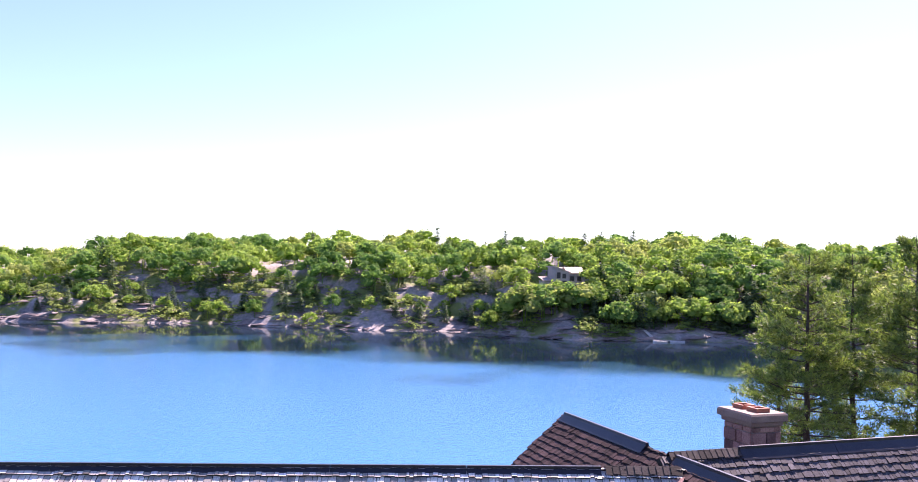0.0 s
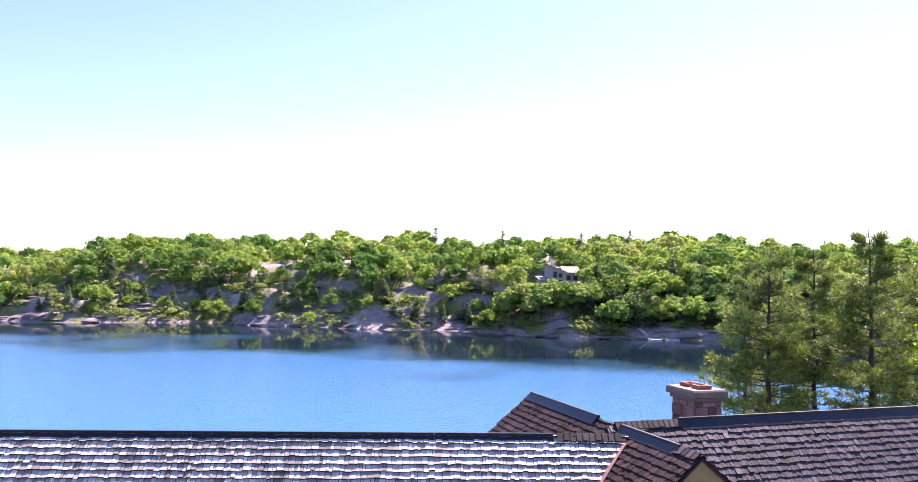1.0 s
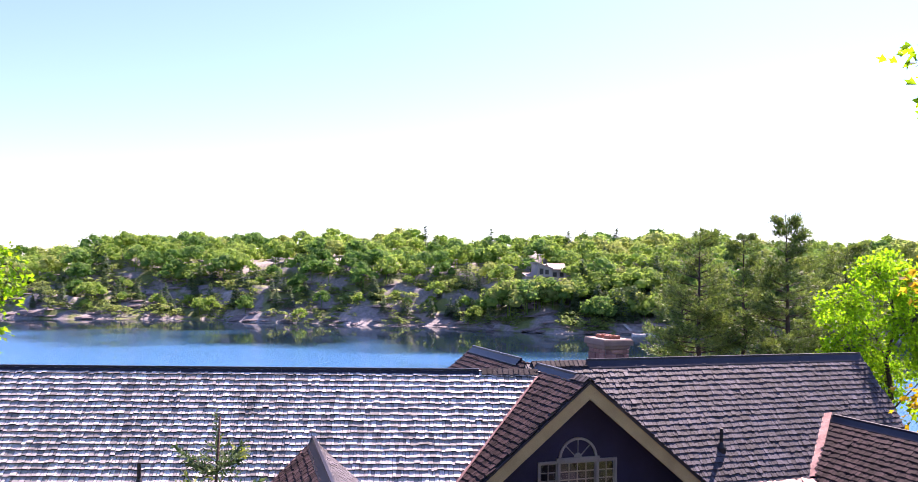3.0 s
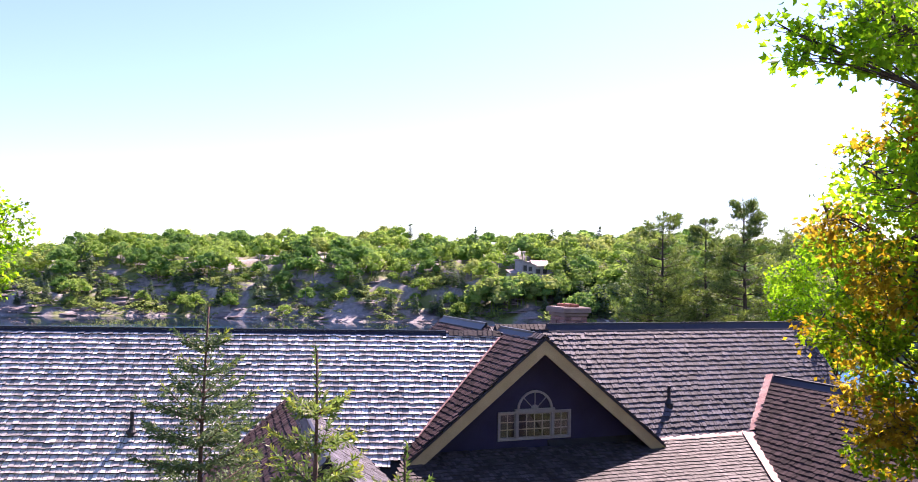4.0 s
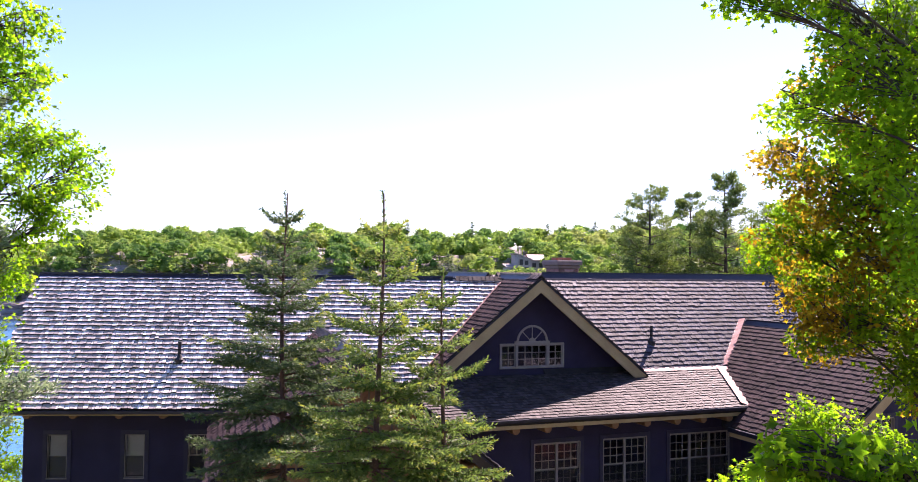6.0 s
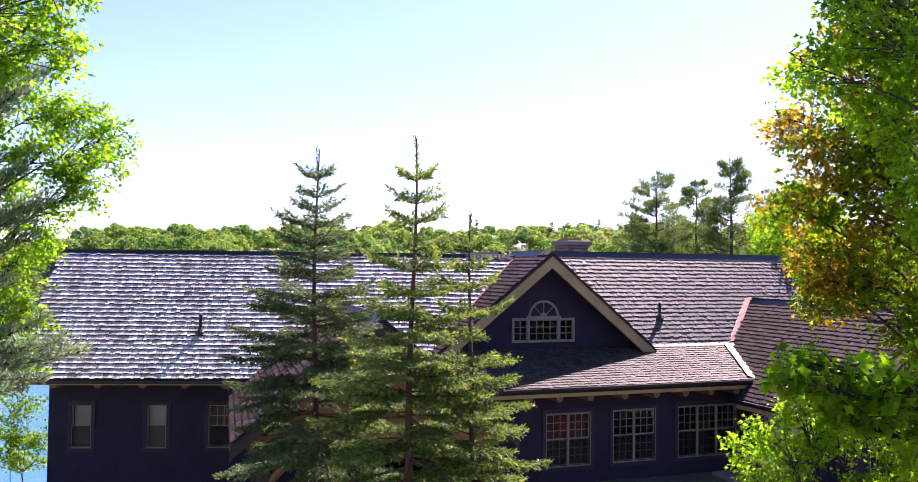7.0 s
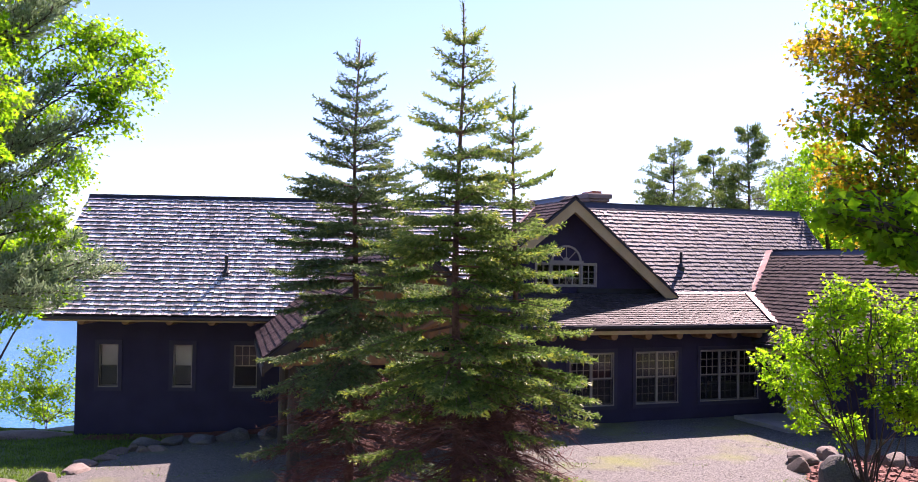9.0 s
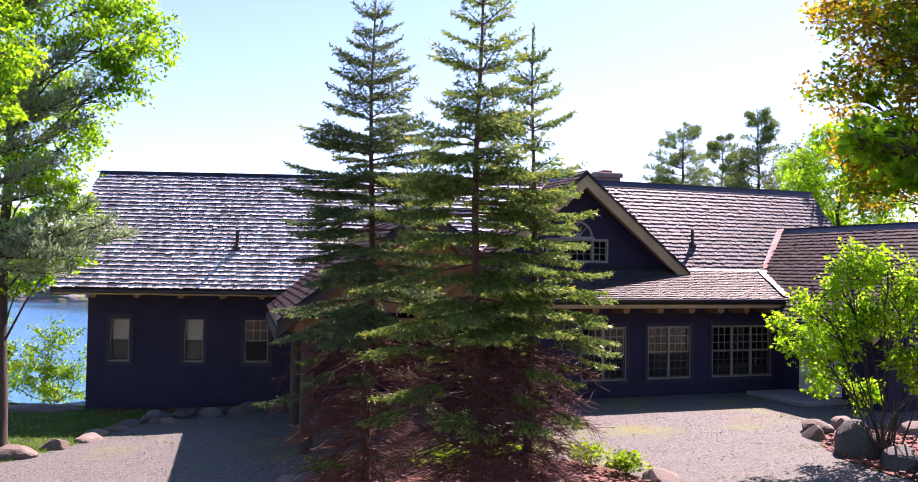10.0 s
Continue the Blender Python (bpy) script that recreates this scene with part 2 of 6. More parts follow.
def water_material():
    m = bpy.data.materials.new("lake water")
    m.use_nodes = True
    n, l = m.node_tree.nodes, m.node_tree.links
    p = n["Principled BSDF"]
    p.inputs["Base Color"].default_value = (0.018, 0.08, 0.20, 1)
    p.inputs["Roughness"].default_value, p.inputs["IOR"].default_value = 0.05, 1.33
    geo = n.new("ShaderNodeNewGeometry")
    big, mid, fine = (n.new("ShaderNodeTexNoise") for _ in range(3))
    for tex, sc in ((big, 0.018), (mid, 1.8), (fine, 6.5)):
        tex.inputs["Scale"].default_value, tex.inputs["Detail"].default_value = sc, 3
        l.new(geo.outputs["Position"], tex.inputs["Vector"])
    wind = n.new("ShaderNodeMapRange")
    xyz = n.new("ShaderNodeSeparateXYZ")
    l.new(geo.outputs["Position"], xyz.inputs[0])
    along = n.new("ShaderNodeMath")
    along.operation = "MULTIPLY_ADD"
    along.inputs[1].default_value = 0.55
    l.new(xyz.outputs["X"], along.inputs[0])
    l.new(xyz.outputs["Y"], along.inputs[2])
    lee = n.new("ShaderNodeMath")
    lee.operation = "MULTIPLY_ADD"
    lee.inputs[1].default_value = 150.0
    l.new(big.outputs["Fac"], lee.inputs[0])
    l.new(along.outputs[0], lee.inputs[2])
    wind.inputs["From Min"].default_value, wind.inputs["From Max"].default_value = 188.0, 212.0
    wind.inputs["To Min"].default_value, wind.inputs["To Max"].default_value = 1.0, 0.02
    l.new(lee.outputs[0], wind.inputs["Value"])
    total = n.new("ShaderNodeMath")
    total.operation = "MULTIPLY_ADD"
    total.inputs[1].default_value = 0.35
    l.new(fine.outputs["Fac"], total.inputs[0])
    l.new(mid.outputs["Fac"], total.inputs[2])
    bump_ = n.new("ShaderNodeBump")
    bump_.inputs["Distance"].default_value = 0.07
    l.new(wind.outputs[0], bump_.inputs["Strength"])
    l.new(total.outputs[0], bump_.inputs["Height"])
    l.new(bump_.outputs[0], p.inputs["Normal"])
    gloss = n.new("ShaderNodeMapRange")
    gloss.inputs["To Min"].default_value, gloss.inputs["To Max"].default_value = 0.05, 0.14
    l.new(wind.outputs[0], gloss.inputs["Value"])
    l.new(gloss.outputs[0], p.inputs["Roughness"])
    # Reflections painted into the base colour: dark bank in the lee, sky on ripples.
    reflection_tone = n.new("ShaderNodeMix")
    reflection_tone.data_type = "RGBA"
    reflection_tone.inputs["A"].default_value, reflection_tone.inputs["B"].default_value = (0.007, 0.015, 0.024, 1), (0.036, 0.15, 0.32, 1)
    l.new(wind.outputs[0], reflection_tone.inputs["Factor"])
    l.new(reflection_tone.outputs["Result"], p.inputs["Base Color"])
    return m


def glass_material():
    m = bpy.data.materials.new("window glass")
    m.use_nodes = True
    p = m.node_tree.nodes["Principled BSDF"]
    p.inputs["Base Color"].default_value = (0.9, 0.93, 0.95, 1)
    p.inputs["Roughness"].default_value, p.inputs["Transmission Weight"].default_value = 0.02, 1.0
    p.inputs["IOR"].default_value = 1.3
    return m


def screen_material():
    """Fine dark gauze that lets half of the light through."""
    m = mat("insect screen", (0.02, 0.017, 0.017), (0.035, 0.03, 0.03), 0.8, 4, 60, 0)
    n, l = m.node_tree.nodes, m.node_tree.links
    clear, mix = n.new("ShaderNodeBsdfTransparent"), n.new("ShaderNodeMixShader")
    mix.inputs[0].default_value = 0.68
    l.new(n["Principled BSDF"].outputs[0], mix.inputs[1])
    l.new(clear.outputs[0], mix.inputs[2])
    l.new(mix.outputs[0], n["Material Output"].inputs["Surface"])
    return m


M_SCREEN = screen_material()
M_GROUND, M_WATER, M_GLASS = ground_material(), water_material(), glass_material()


# ---- building blocks ----
class Geo:
    """Collects faces for one mesh."""

    def __init__(self, m=None):
        self.v, self.f, self.m, self.weld = [], [], m or Matrix(), False

    def add(self, verts, faces):
        k = len(self.v)
        self.v += [tuple(self.m @ Vector(p)) for p in verts]
        self.f += [tuple(k + i for i in face) for face in faces]
        return self

    def box(self, x0, x1, y0, y1, z0, z1, c=0.0):
        """A box; c: the chamfer of its edges."""
        if c <= 0:
            vs = [(x, y, z) for z in (z0, z1) for y in (y0, y1) for x in (x0, x1)]
            return self.add(vs, [(0, 2, 3, 1), (4, 5, 7, 6), (0, 1, 5, 4), (2, 6, 7, 3), (0, 4, 6, 2), (1, 3, 7, 5)])
        bm = bmesh.new()
        bmesh.ops.create_cube(bm, size=1)
        for v in bm.verts:
            v.co = ((x0 + x1) / 2 + v.co.x * (x1 - x0), (y0 + y1) / 2 + v.co.y * (y1 - y0), (z0 + z1) / 2 + v.co.z * (z1 - z0))
        bmesh.ops.bevel(bm, geom=bm.edges[:], offset=c, segments=1, affect="EDGES")
        bm.verts.index_update()
        self.add([v.co for v in bm.verts], [[v.index for v in f.verts] for f in bm.faces])
        bm.free()
        return self

    def prism(self, poly, y0, y1):
        """A polygon in x and z, drawn from y0 to y1."""
        n = len(poly)
        vs = [(x, y0, z) for x, z in poly] + [(x, y1, z) for x, z in poly]
        return self.add(vs, [tuple(range(n)), tuple(range(2 * n - 1, n - 1, -1))] + [(i, i + n, (i + 1) % n + n, (i + 1) % n) for i in range(n)])

    def slab(self, corners, thick):
        """A plate: its upper corners in order, and its thickness along -normal."""
        c = [Vector(p) for p in corners]
        nrm = (c[1] - c[0]).cross(c[2] - c[0]).normalized()
        n = len(c)
        vs = c + [p - nrm * thick for p in c]
        return self.add(vs, [tuple(range(n)), tuple(range(2 * n - 1, n - 1, -1))] + [(i, i + n, (i + 1) % n + n, (i + 1) % n) for i in range(n)])

    def tube(self, points, radii, n=8, caps=True):
        pts = [Vector(p) for p in points]
        k0, vs, fs = 0, [], []
        for i, p in enumerate(pts):
            d = (pts[min(i + 1, len(pts) - 1)] - pts[max(i - 1, 0)]).normalized()
            a = d.orthogonal() if abs(d.z) > 0.9 else d.cross(Vector((0, 0, 1)))
            if abs(d.z) > 0.9:
                a = Vector((1, 0, 0)) - d * d.x
            a.normalize()
            b = d.cross(a)
            vs += [p + (a * math.cos(w) + b * math.sin(w)) * radii[i] for w in (2 * math.pi * j / n for j in range(n))]
        for i in range(len(pts) - 1):
            fs += [(i * n + j, i * n + (j + 1) % n, (i + 1) * n + (j + 1) % n, (i + 1) * n + j) for j in range(n)]
        if caps:
            fs += [tuple(range(n - 1, -1, -1)), tuple(range((len(pts) - 1) * n, len(pts) * n))]
        return self.add(vs, fs)

    def mesh(self, name):
        me = bpy.data.meshes.new(name)
        me.from_pydata(self.v, [], self.f)
        if self.weld:
            bm = bmesh.new()
            bm.from_mesh(me)
            bmesh.ops.remove_doubles(bm, verts=bm.verts, dist=0.0005)
            bm.to_mesh(me)
            bm.free()
        me.update()
        return me


def fast_mesh(name, verts, quads):
    """A mesh from arrays of vertices and four-cornered faces."""
    verts, quads = np.asarray(verts, np.float32), np.asarray(quads, np.int32)
    me = bpy.data.meshes.new(name)
    me.vertices.add(len(verts))
    me.vertices.foreach_set("co", verts.ravel())
    me.loops.add(quads.size)
    me.loops.foreach_set("vertex_index", quads.ravel())
    me.polygons.add(len(quads))
    me.polygons.foreach_set("loop_start", np.arange(0, quads.size, 4, dtype=np.int32))
    me.update(calc_edges=True)
    me.shade_flat()
    return me


def part(name, geo, material, parent=None, label="", smooth=False):
    """Links geometry as one mesh object, under a thing or a part where one is given."""
    me = geo.mesh(name) if isinstance(geo, Geo) else geo
    if not me.materials:
        me.materials.append(material)
    if smooth:
        me.shade_smooth()
    ob = new(name, me)
    if parent is not None:
        ob.parent = parent
    return tagged(ob, label)


def thing(name, label, category, at=(0, 0, 0), group="", kind=""):
    ob = new(name)
    ob.location = at
    return tagged(ob, label, category, group, kind)


rng = np.random.default_rng(5)


def diamonds(centres, along, across, length, width):
    """Leaf-shaped faces: arrays of centres, of unit vectors along and across, and of sizes."""
    n = len(centres)
    length, width = np.broadcast_to(length, n)[:, None], np.broadcast_to(width, n)[:, None]
    v = np.stack([centres - along * length * 0.5, centres + across * width * 0.5 + along * length * 0.08,
                  centres + along * length * 0.5, centres - across * width * 0.5 + along * length * 0.08], 1).reshape(-1, 3)
    return v, np.arange(4 * n).reshape(-1, 4)


def unit(a):
    return a / np.maximum(np.linalg.norm(a, axis=-1, keepdims=True), 1e-9)


def random_dirs(n):
    return unit(rng.normal(size=(n, 3)))


# ---- plan ----
LAKE = -5.0
M_R = pose(1.456, 2.727, 0, 0, 0, 16.5)  # the rotated wing: u along its ridge, v to the lake
M_P = pose(-2.45, -7.0, 0, 0, 0, 11.3)  # the entrance porch: v from its front to the house
M_L = Matrix()


class Plane:
    """A roof plane over a rectangle a0..a1 x b0..b1 of a frame; height z(a, b) = z0 + ga * a + gb * b."""

    def __init__(self, m, a0, a1, b0, b1, z0, ga, gb):
        self.m, self.i, self.box, self.z0, self.ga, self.gb = m, m.inverted(), (a0, a1, b0, b1), z0, ga, gb

    def inside(self, p):
        q = self.i @ p
        a0, a1, b0, b1 = self.box
        return a0 <= q.x <= a1 and b0 <= q.y <= b1

    def height(self, p):
        q = self.i @ p
        return self.z0 + self.ga * q.x + self.gb * q.y

    def point(self, a, b):
        return self.m @ Vector((a, b, self.z0 + self.ga * a + self.gb * b))


S_L, S_R, S_S, S_D, S_W, S_P = 1.003, 1.12, 0.325, 0.808, 0.80, 0.81
P_L = Plane(M_L, -12.3, 2.4, -1.3, 2.1, 3.54 + 1.3 * S_L, 0, S_L)
P_LB = Plane(M_L, -12.3, 2.4, 2.1, 5.84, 6.95 + 2.1 * S_L, 0, -S_L)
P_R = Plane(M_R, -0.25, 10.75, -2.54, 0, 7.1, 0, S_R)
P_RB = Plane(M_R, -1.6, 10.75, 0, 3.4, 7.1, 0, -S_R)
P_S = Plane(M_R, -6.2, 7.3, -4.95, -2.5, 4.25 + 2.54 * S_S, 0, S_S)
P_DL = Plane(M_R, -3.5, 0, -2.95, 4.7, 7.06, S_D, 0)
P_DR = Plane(M_R, 0, 3.5, -2.95, 4.7, 7.06, -S_D, 0)
P_WL = Plane(M_R, 4.9, 8.24, -8.6, 0, 5.62 - 8.24 * S_W, S_W, 0)
P_WR = Plane(M_R, 8.24, 11.6, -8.6, 0, 5.62 + 8.24 * S_W, -S_W, 0)
P_PL = Plane(M_P, -2.95, 0, 0, 8.6, 5.52, S_P, 0)
P_PR = Plane(M_P, 0, 2.95, 0, 8.6, 5.52, -S_P, 0)
PLANES = [P_L, P_LB, P_R, P_RB, P_S, P_DL, P_DR, P_WL, P_WR, P_PL, P_PR]


def on_top(plane, p, slack=0.03):
    z = plane.height(p)
    hovering = (P_DL, P_DR) if plane is P_S else ()
    return all(o is plane or o in hovering or not o.inside(p) or beyond(o, p) or o.height(p) <= z + slack for o in PLANES)


def beyond(plane, p):
    """Whether a point lies past the slanting end of the main roof."""
    q = plane.i @ p
    return plane is P_L and not in_outline(OUTLINES[plane], q.x, q.y)


# ---- ground and lake ----
SHORE_X = (-700, -260, -150, -96, -64, -48, -30, 9, 31, 50, 90, 150, 260, 700)
SHORE_Y = (330, 250, 216, 207, 209, 206, 198, 192, 173, 176, 172, 168, 172, 230)


def smooth(x):
    x = min(max(x, 0.0), 1.0)
    return x * x * (3 - 2 * x)


def yard(x, y):
    return 0.1 + 0.6 * smooth((x + 11.5) / 13)


def terrain(x, y):
    """Height of the land: the yard, the drop to the lake, its bed, the far bank."""
    wob = noise.noise(Vector((x * 0.05, y * 0.05, 3)))
    edge = 14 + wob * 5 if x > -9 else 14 - min(-9 - x, 3.5) * 3.7 + wob * 2.0 * min(1, (-9 - x) / 6 + .2)
    edge -= 6 * smooth((-x - 16) / 12)
    near = yard(x, y) + noise.noise(Vector((x * 0.3, y * 0.3, 7))) * 0.12 * smooth((abs(x + 2) - 11) / 5)
    drop = smooth((y - edge) / (16 if x > -9 else 9))
    z = near + (-9.0 - near) * drop
    d = y - float(np.interp(x, SHORE_X, SHORE_Y)) + wob * 5
    if d > -25:
        rise = float(np.interp(d, (-25, 0, 2.5, 8, 16, 26, 45, 90, 300, 1500), (-9, -5.1, -4.0, -1.5, 3.0, 7.5, 11.0, 14.0, 15.0, 22.0)))
        big = noise.fractal(Vector((x * 0.022, y * 0.022, 1)), 1.0, 2.0, 4)
        ledge = noise.fractal(Vector(((x + 0.8 * y) * 0.05, y * 0.15, 5)), 0.9, 2.0, 5)
        hump = 1 - abs(noise.noise(Vector(((x - 0.5 * y) * 0.075, y * 0.12, 8))))
        amp = smooth(d / 12)
        rise += amp * (2.6 * big + 2.0 * ledge + 2.2 * (hump - 0.75)) + 0.7 * smooth((d + 3) / 5) * ledge
        rise -= 6.5 * smooth((-x - 90) / 40) * smooth(d / 40)
        z = max(z, rise)
    return z


def build_ground():
    def steps(stops):
        out = [stops[0][0]]
        for end, step in stops[1:]:
            n = max(1, round((end - out[-1]) / step))
            out += list(np.linspace(out[-1], end, n + 1)[1:])
        return out

    xs = steps([(-900, 0), (-260, 40), (-130, 5), (-40, 1.7), (-16, 1.5), (20, 1.0), (110, 1.6), (190, 4), (300, 10), (900, 60)])
    ys = steps([(-120, 0), (-30, 10), (-14, 2), (34, 1.0), (160, 9), (172, 1.5), (232, 1.1), (270, 4), (400, 16), (1600, 150)])
    v = [(x, y, terrain(x, y)) for y in ys for x in xs]
    n = len(xs)
    f = [(j * n + i, j * n + i + 1, (j + 1) * n + i + 1, (j + 1) * n + i) for j in range(len(ys) - 1) for i in range(n - 1)]
    me = fast_mesh("ground", v, f)
    ob = part("ground", me, M_GROUND, smooth=True)
    tagged(ob, "bare granite and moss sloping down to a lake", "ground", kind="structure")
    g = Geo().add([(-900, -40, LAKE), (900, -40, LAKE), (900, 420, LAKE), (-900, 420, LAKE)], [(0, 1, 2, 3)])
    tagged(part("water", g, M_WATER), "blue lake water with wind ripples and sun glitter, reflections in its colour", "lake", kind="structure")


build_ground()


# ---- house ----
house = thing("house", "long dark-stained lakeside house with weathered cedar shake roofs", "house")


def deck(name, plane, thick, label="", outline=None):
    """A roof plane's boarded underlay, which carries the shakes."""
    a0, a1, b0, b1 = plane.box
    c = [plane.point(a, b) for a, b in (outline or ((a0, b0), (a1, b0), (a1, b1), (a0, b1)))]
    return part(name, Geo().slab(c, thick), M_DECK, house, label)


def shake_shape(w, length, butt, lift):
    """One split shake lying on the plane x, y, from its thick butt at y = 0 up to its tip."""
    return [(-w / 2, 0, 0), (w / 2, 0, 0), (w / 2, length, -0.004), (-w / 2, length, -0.004),
            (-w / 2, 0.004, butt + lift), (w / 2, 0.004, butt + lift), (w / 2, length, 0.006), (-w / 2, length, 0.006)]


SHAKE_FACES = [(0, 1, 5, 4), (4, 5, 6, 7), (1, 2, 6, 5), (3, 0, 4, 7)]
SHAKE_WIDTHS = [0.055 + 0.010 * k for k in range(10)]


def shake_kinds(butt, gap):
    """Ten shakes of different width, with one thickness at the butt."""
    return [Geo().add(shake_shape(w - gap, 0.27, butt + 0.003 * (k % 4), 0.002), SHAKE_FACES).mesh("shake") for k, w in enumerate(SHAKE_WIDTHS)]


def in_outline(poly, a, b):
    """Whether a point lies within a convex outline that runs counter-clockwise."""
    return all((x1 - x0) * (b - y0) - (y1 - y0) * (a - x0) >= -0.04 for (x0, y0), (x1, y1) in zip(poly, poly[1:] + poly[:1]))


def shakes(plane, roof, up, exposure, a0, a1, length, many, one, single=None, seed=1, butt=0.05, gap=0.009):
    """Courses of shakes on a roof plane. up: the axis of the plane's rectangle that climbs ("a" or "b"); single: a stretch (a0, a1, s0, s1) laid piece by piece."""
    r = random.Random(seed)
    n_up = plane.m.to_3x3() @ (Vector((0, 1, plane.gb)) if up == "b" else Vector((1, 0, plane.ga)))
    low = plane.box[2] if up == "b" else (plane.box[0] if plane.ga > 0 else plane.box[1])
    if up == "a" and plane.ga < 0:
        n_up = -n_up
    n_up.normalize()
    run = n_up.to_2d().length
    v, f, made, kinds = [], [], 0, shake_kinds(butt, gap)
    s = 0.0
    while s < length:
        a = a0 - r.random() * 0.2
        wave = r.uniform(-0.006, 0.006)
        while a < a1:
            kind = r.randrange(10)
            w, me = SHAKE_WIDTHS[kind], kinds[kind]
            c = a + w / 2
            off = low + s * run * (-1 if up == "a" and plane.ga < 0 else 1)
            p = plane.point(c, off) if up == "b" else plane.point(off, c)
            a += w
            if plane in OUTLINES and not in_outline(OUTLINES[plane], *((c, off) if up == "b" else (off, c))):
                continue
            if not on_top(plane, p + n_up * 0.12) or c < a0 or c > a1:
                continue
            side = (plane.m.to_3x3() @ (Vector((1, 0, 0)) if up == "b" else Vector((0, 1, 0)))).normalized()
            nrm = side.cross(n_up).normalized()
            if nrm.z < 0:
                side, nrm = -side, -nrm
            tilt = r.uniform(-0.018, 0.018)
            p = p + n_up * (r.gauss(0, 0.010) + wave) + nrm * (0.010 + r.random() * 0.005)
            side2, up2 = side + n_up * tilt, n_up - side * tilt
            if single and single[0] <= c <= single[1] and single[2] <= s <= single[3] and made < 300:
                ob = new("shake", me)
                if not me.materials:
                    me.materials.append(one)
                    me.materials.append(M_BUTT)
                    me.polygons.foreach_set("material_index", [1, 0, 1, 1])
                ob.parent = roof
                ob.matrix_basis = Matrix(((side2.x, up2.x, nrm.x, p.x), (side2.y, up2.y, nrm.y, p.y), (side2.z, up2.z, nrm.z, p.z), (0, 0, 0, 1)))
                made += 1
                continue
            k = len(v)
            lift = r.random() * 0.003 + (0.010 if r.random() < 0.015 else 0)
            for x, y, z in shake_shape(w - gap, min(exposure * 1.65, max(0.06, length - s)), butt + 0.009 * r.random(), lift):
                v.append(p + side2 * x + up2 * y + nrm * z)
            f += [tuple(k + i for i in q) for q in SHAKE_FACES]
        s += exposure
    me = fast_mesh("shake_field", v, f)
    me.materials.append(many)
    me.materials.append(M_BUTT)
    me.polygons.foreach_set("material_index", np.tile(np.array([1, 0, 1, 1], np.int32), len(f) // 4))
    ob = part("shake_field", me, many, roof)
    tagged(ob, kind="stuff")


EXP = 0.166
# roofs that end in a valley on the slant
OUTLINES = {P_L: ((-12.3, -1.3), (-1.5, -1.3), (2.0, 2.1), (-12.3, 2.1)), P_LB: ((-12.3, 2.1), (1.35, 2.1), (0.0, 5.84), (-12.3, 5.84)),
            P_PL: ((-2.95, 0), (0, 0), (0, 8.3), (-2.95, 7.0)), P_PR: ((0, 0), (2.95, 0), (2.95, 6.0), (0, 8.3)),
            P_R: ((0.4, -2.54), (10.75, -2.54), (10.75, 0), (-0.3, 0)), P_RB: ((-0.2, 0), (10.75, 0), (10.75, 3.4), (1.5, 3.4)),
            P_S: ((-4.6, -4.95), (6.4, -4.95), (7.2, -2.5), (-3.4, -2.5)), P_WL: ((4.9, -8.6), (8.24, -8.6), (8.24, -0.9), (4.9, -4.6))}


# Tones by how each roof catches the sun, not by the wood.
SHAKE_TONES = ((M_SHAKE_SUNLIT, M_SHAKE_SUNLIT_ONE), (M_SHAKE_B, M_SHAKE_B_ONE), (M_SHAKE_RED, M_SHAKE_RED_ONE), (M_SHAKE_MID, M_SHAKE_MID_ONE))


def roof_pair(name, plane, thick, seed, along_up, exposure, a0, a1, red=0, single=None, label=""):
    roof = deck(name, plane, thick, label, OUTLINES.get(plane))
    x0, x1, y0, y1 = plane.box
    if along_up == "b":
        length = (y1 - y0) * math.hypot(1, plane.gb)
    else:
        length = (x1 - x0) * math.hypot(1, plane.ga)
    if plane.gb < 0:
        return roof
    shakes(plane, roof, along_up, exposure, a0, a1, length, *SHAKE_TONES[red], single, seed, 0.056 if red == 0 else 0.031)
    return roof


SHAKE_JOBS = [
    ("roof", P_L, "b", EXP, -12.3, 2.3, 0, (-11.0, -3.0, 1.9, 3.1), "weathered shake roof, sun sheen in its silver-grey colour"),
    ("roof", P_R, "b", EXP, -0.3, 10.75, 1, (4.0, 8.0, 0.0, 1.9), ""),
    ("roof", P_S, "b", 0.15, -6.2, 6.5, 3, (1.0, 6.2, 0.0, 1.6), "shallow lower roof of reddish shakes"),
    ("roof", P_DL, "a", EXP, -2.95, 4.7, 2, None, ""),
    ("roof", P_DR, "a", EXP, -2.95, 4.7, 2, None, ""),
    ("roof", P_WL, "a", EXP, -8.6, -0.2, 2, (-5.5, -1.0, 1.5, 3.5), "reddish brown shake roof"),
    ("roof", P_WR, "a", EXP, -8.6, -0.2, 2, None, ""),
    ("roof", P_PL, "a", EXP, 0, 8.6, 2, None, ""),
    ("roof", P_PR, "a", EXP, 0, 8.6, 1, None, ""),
]


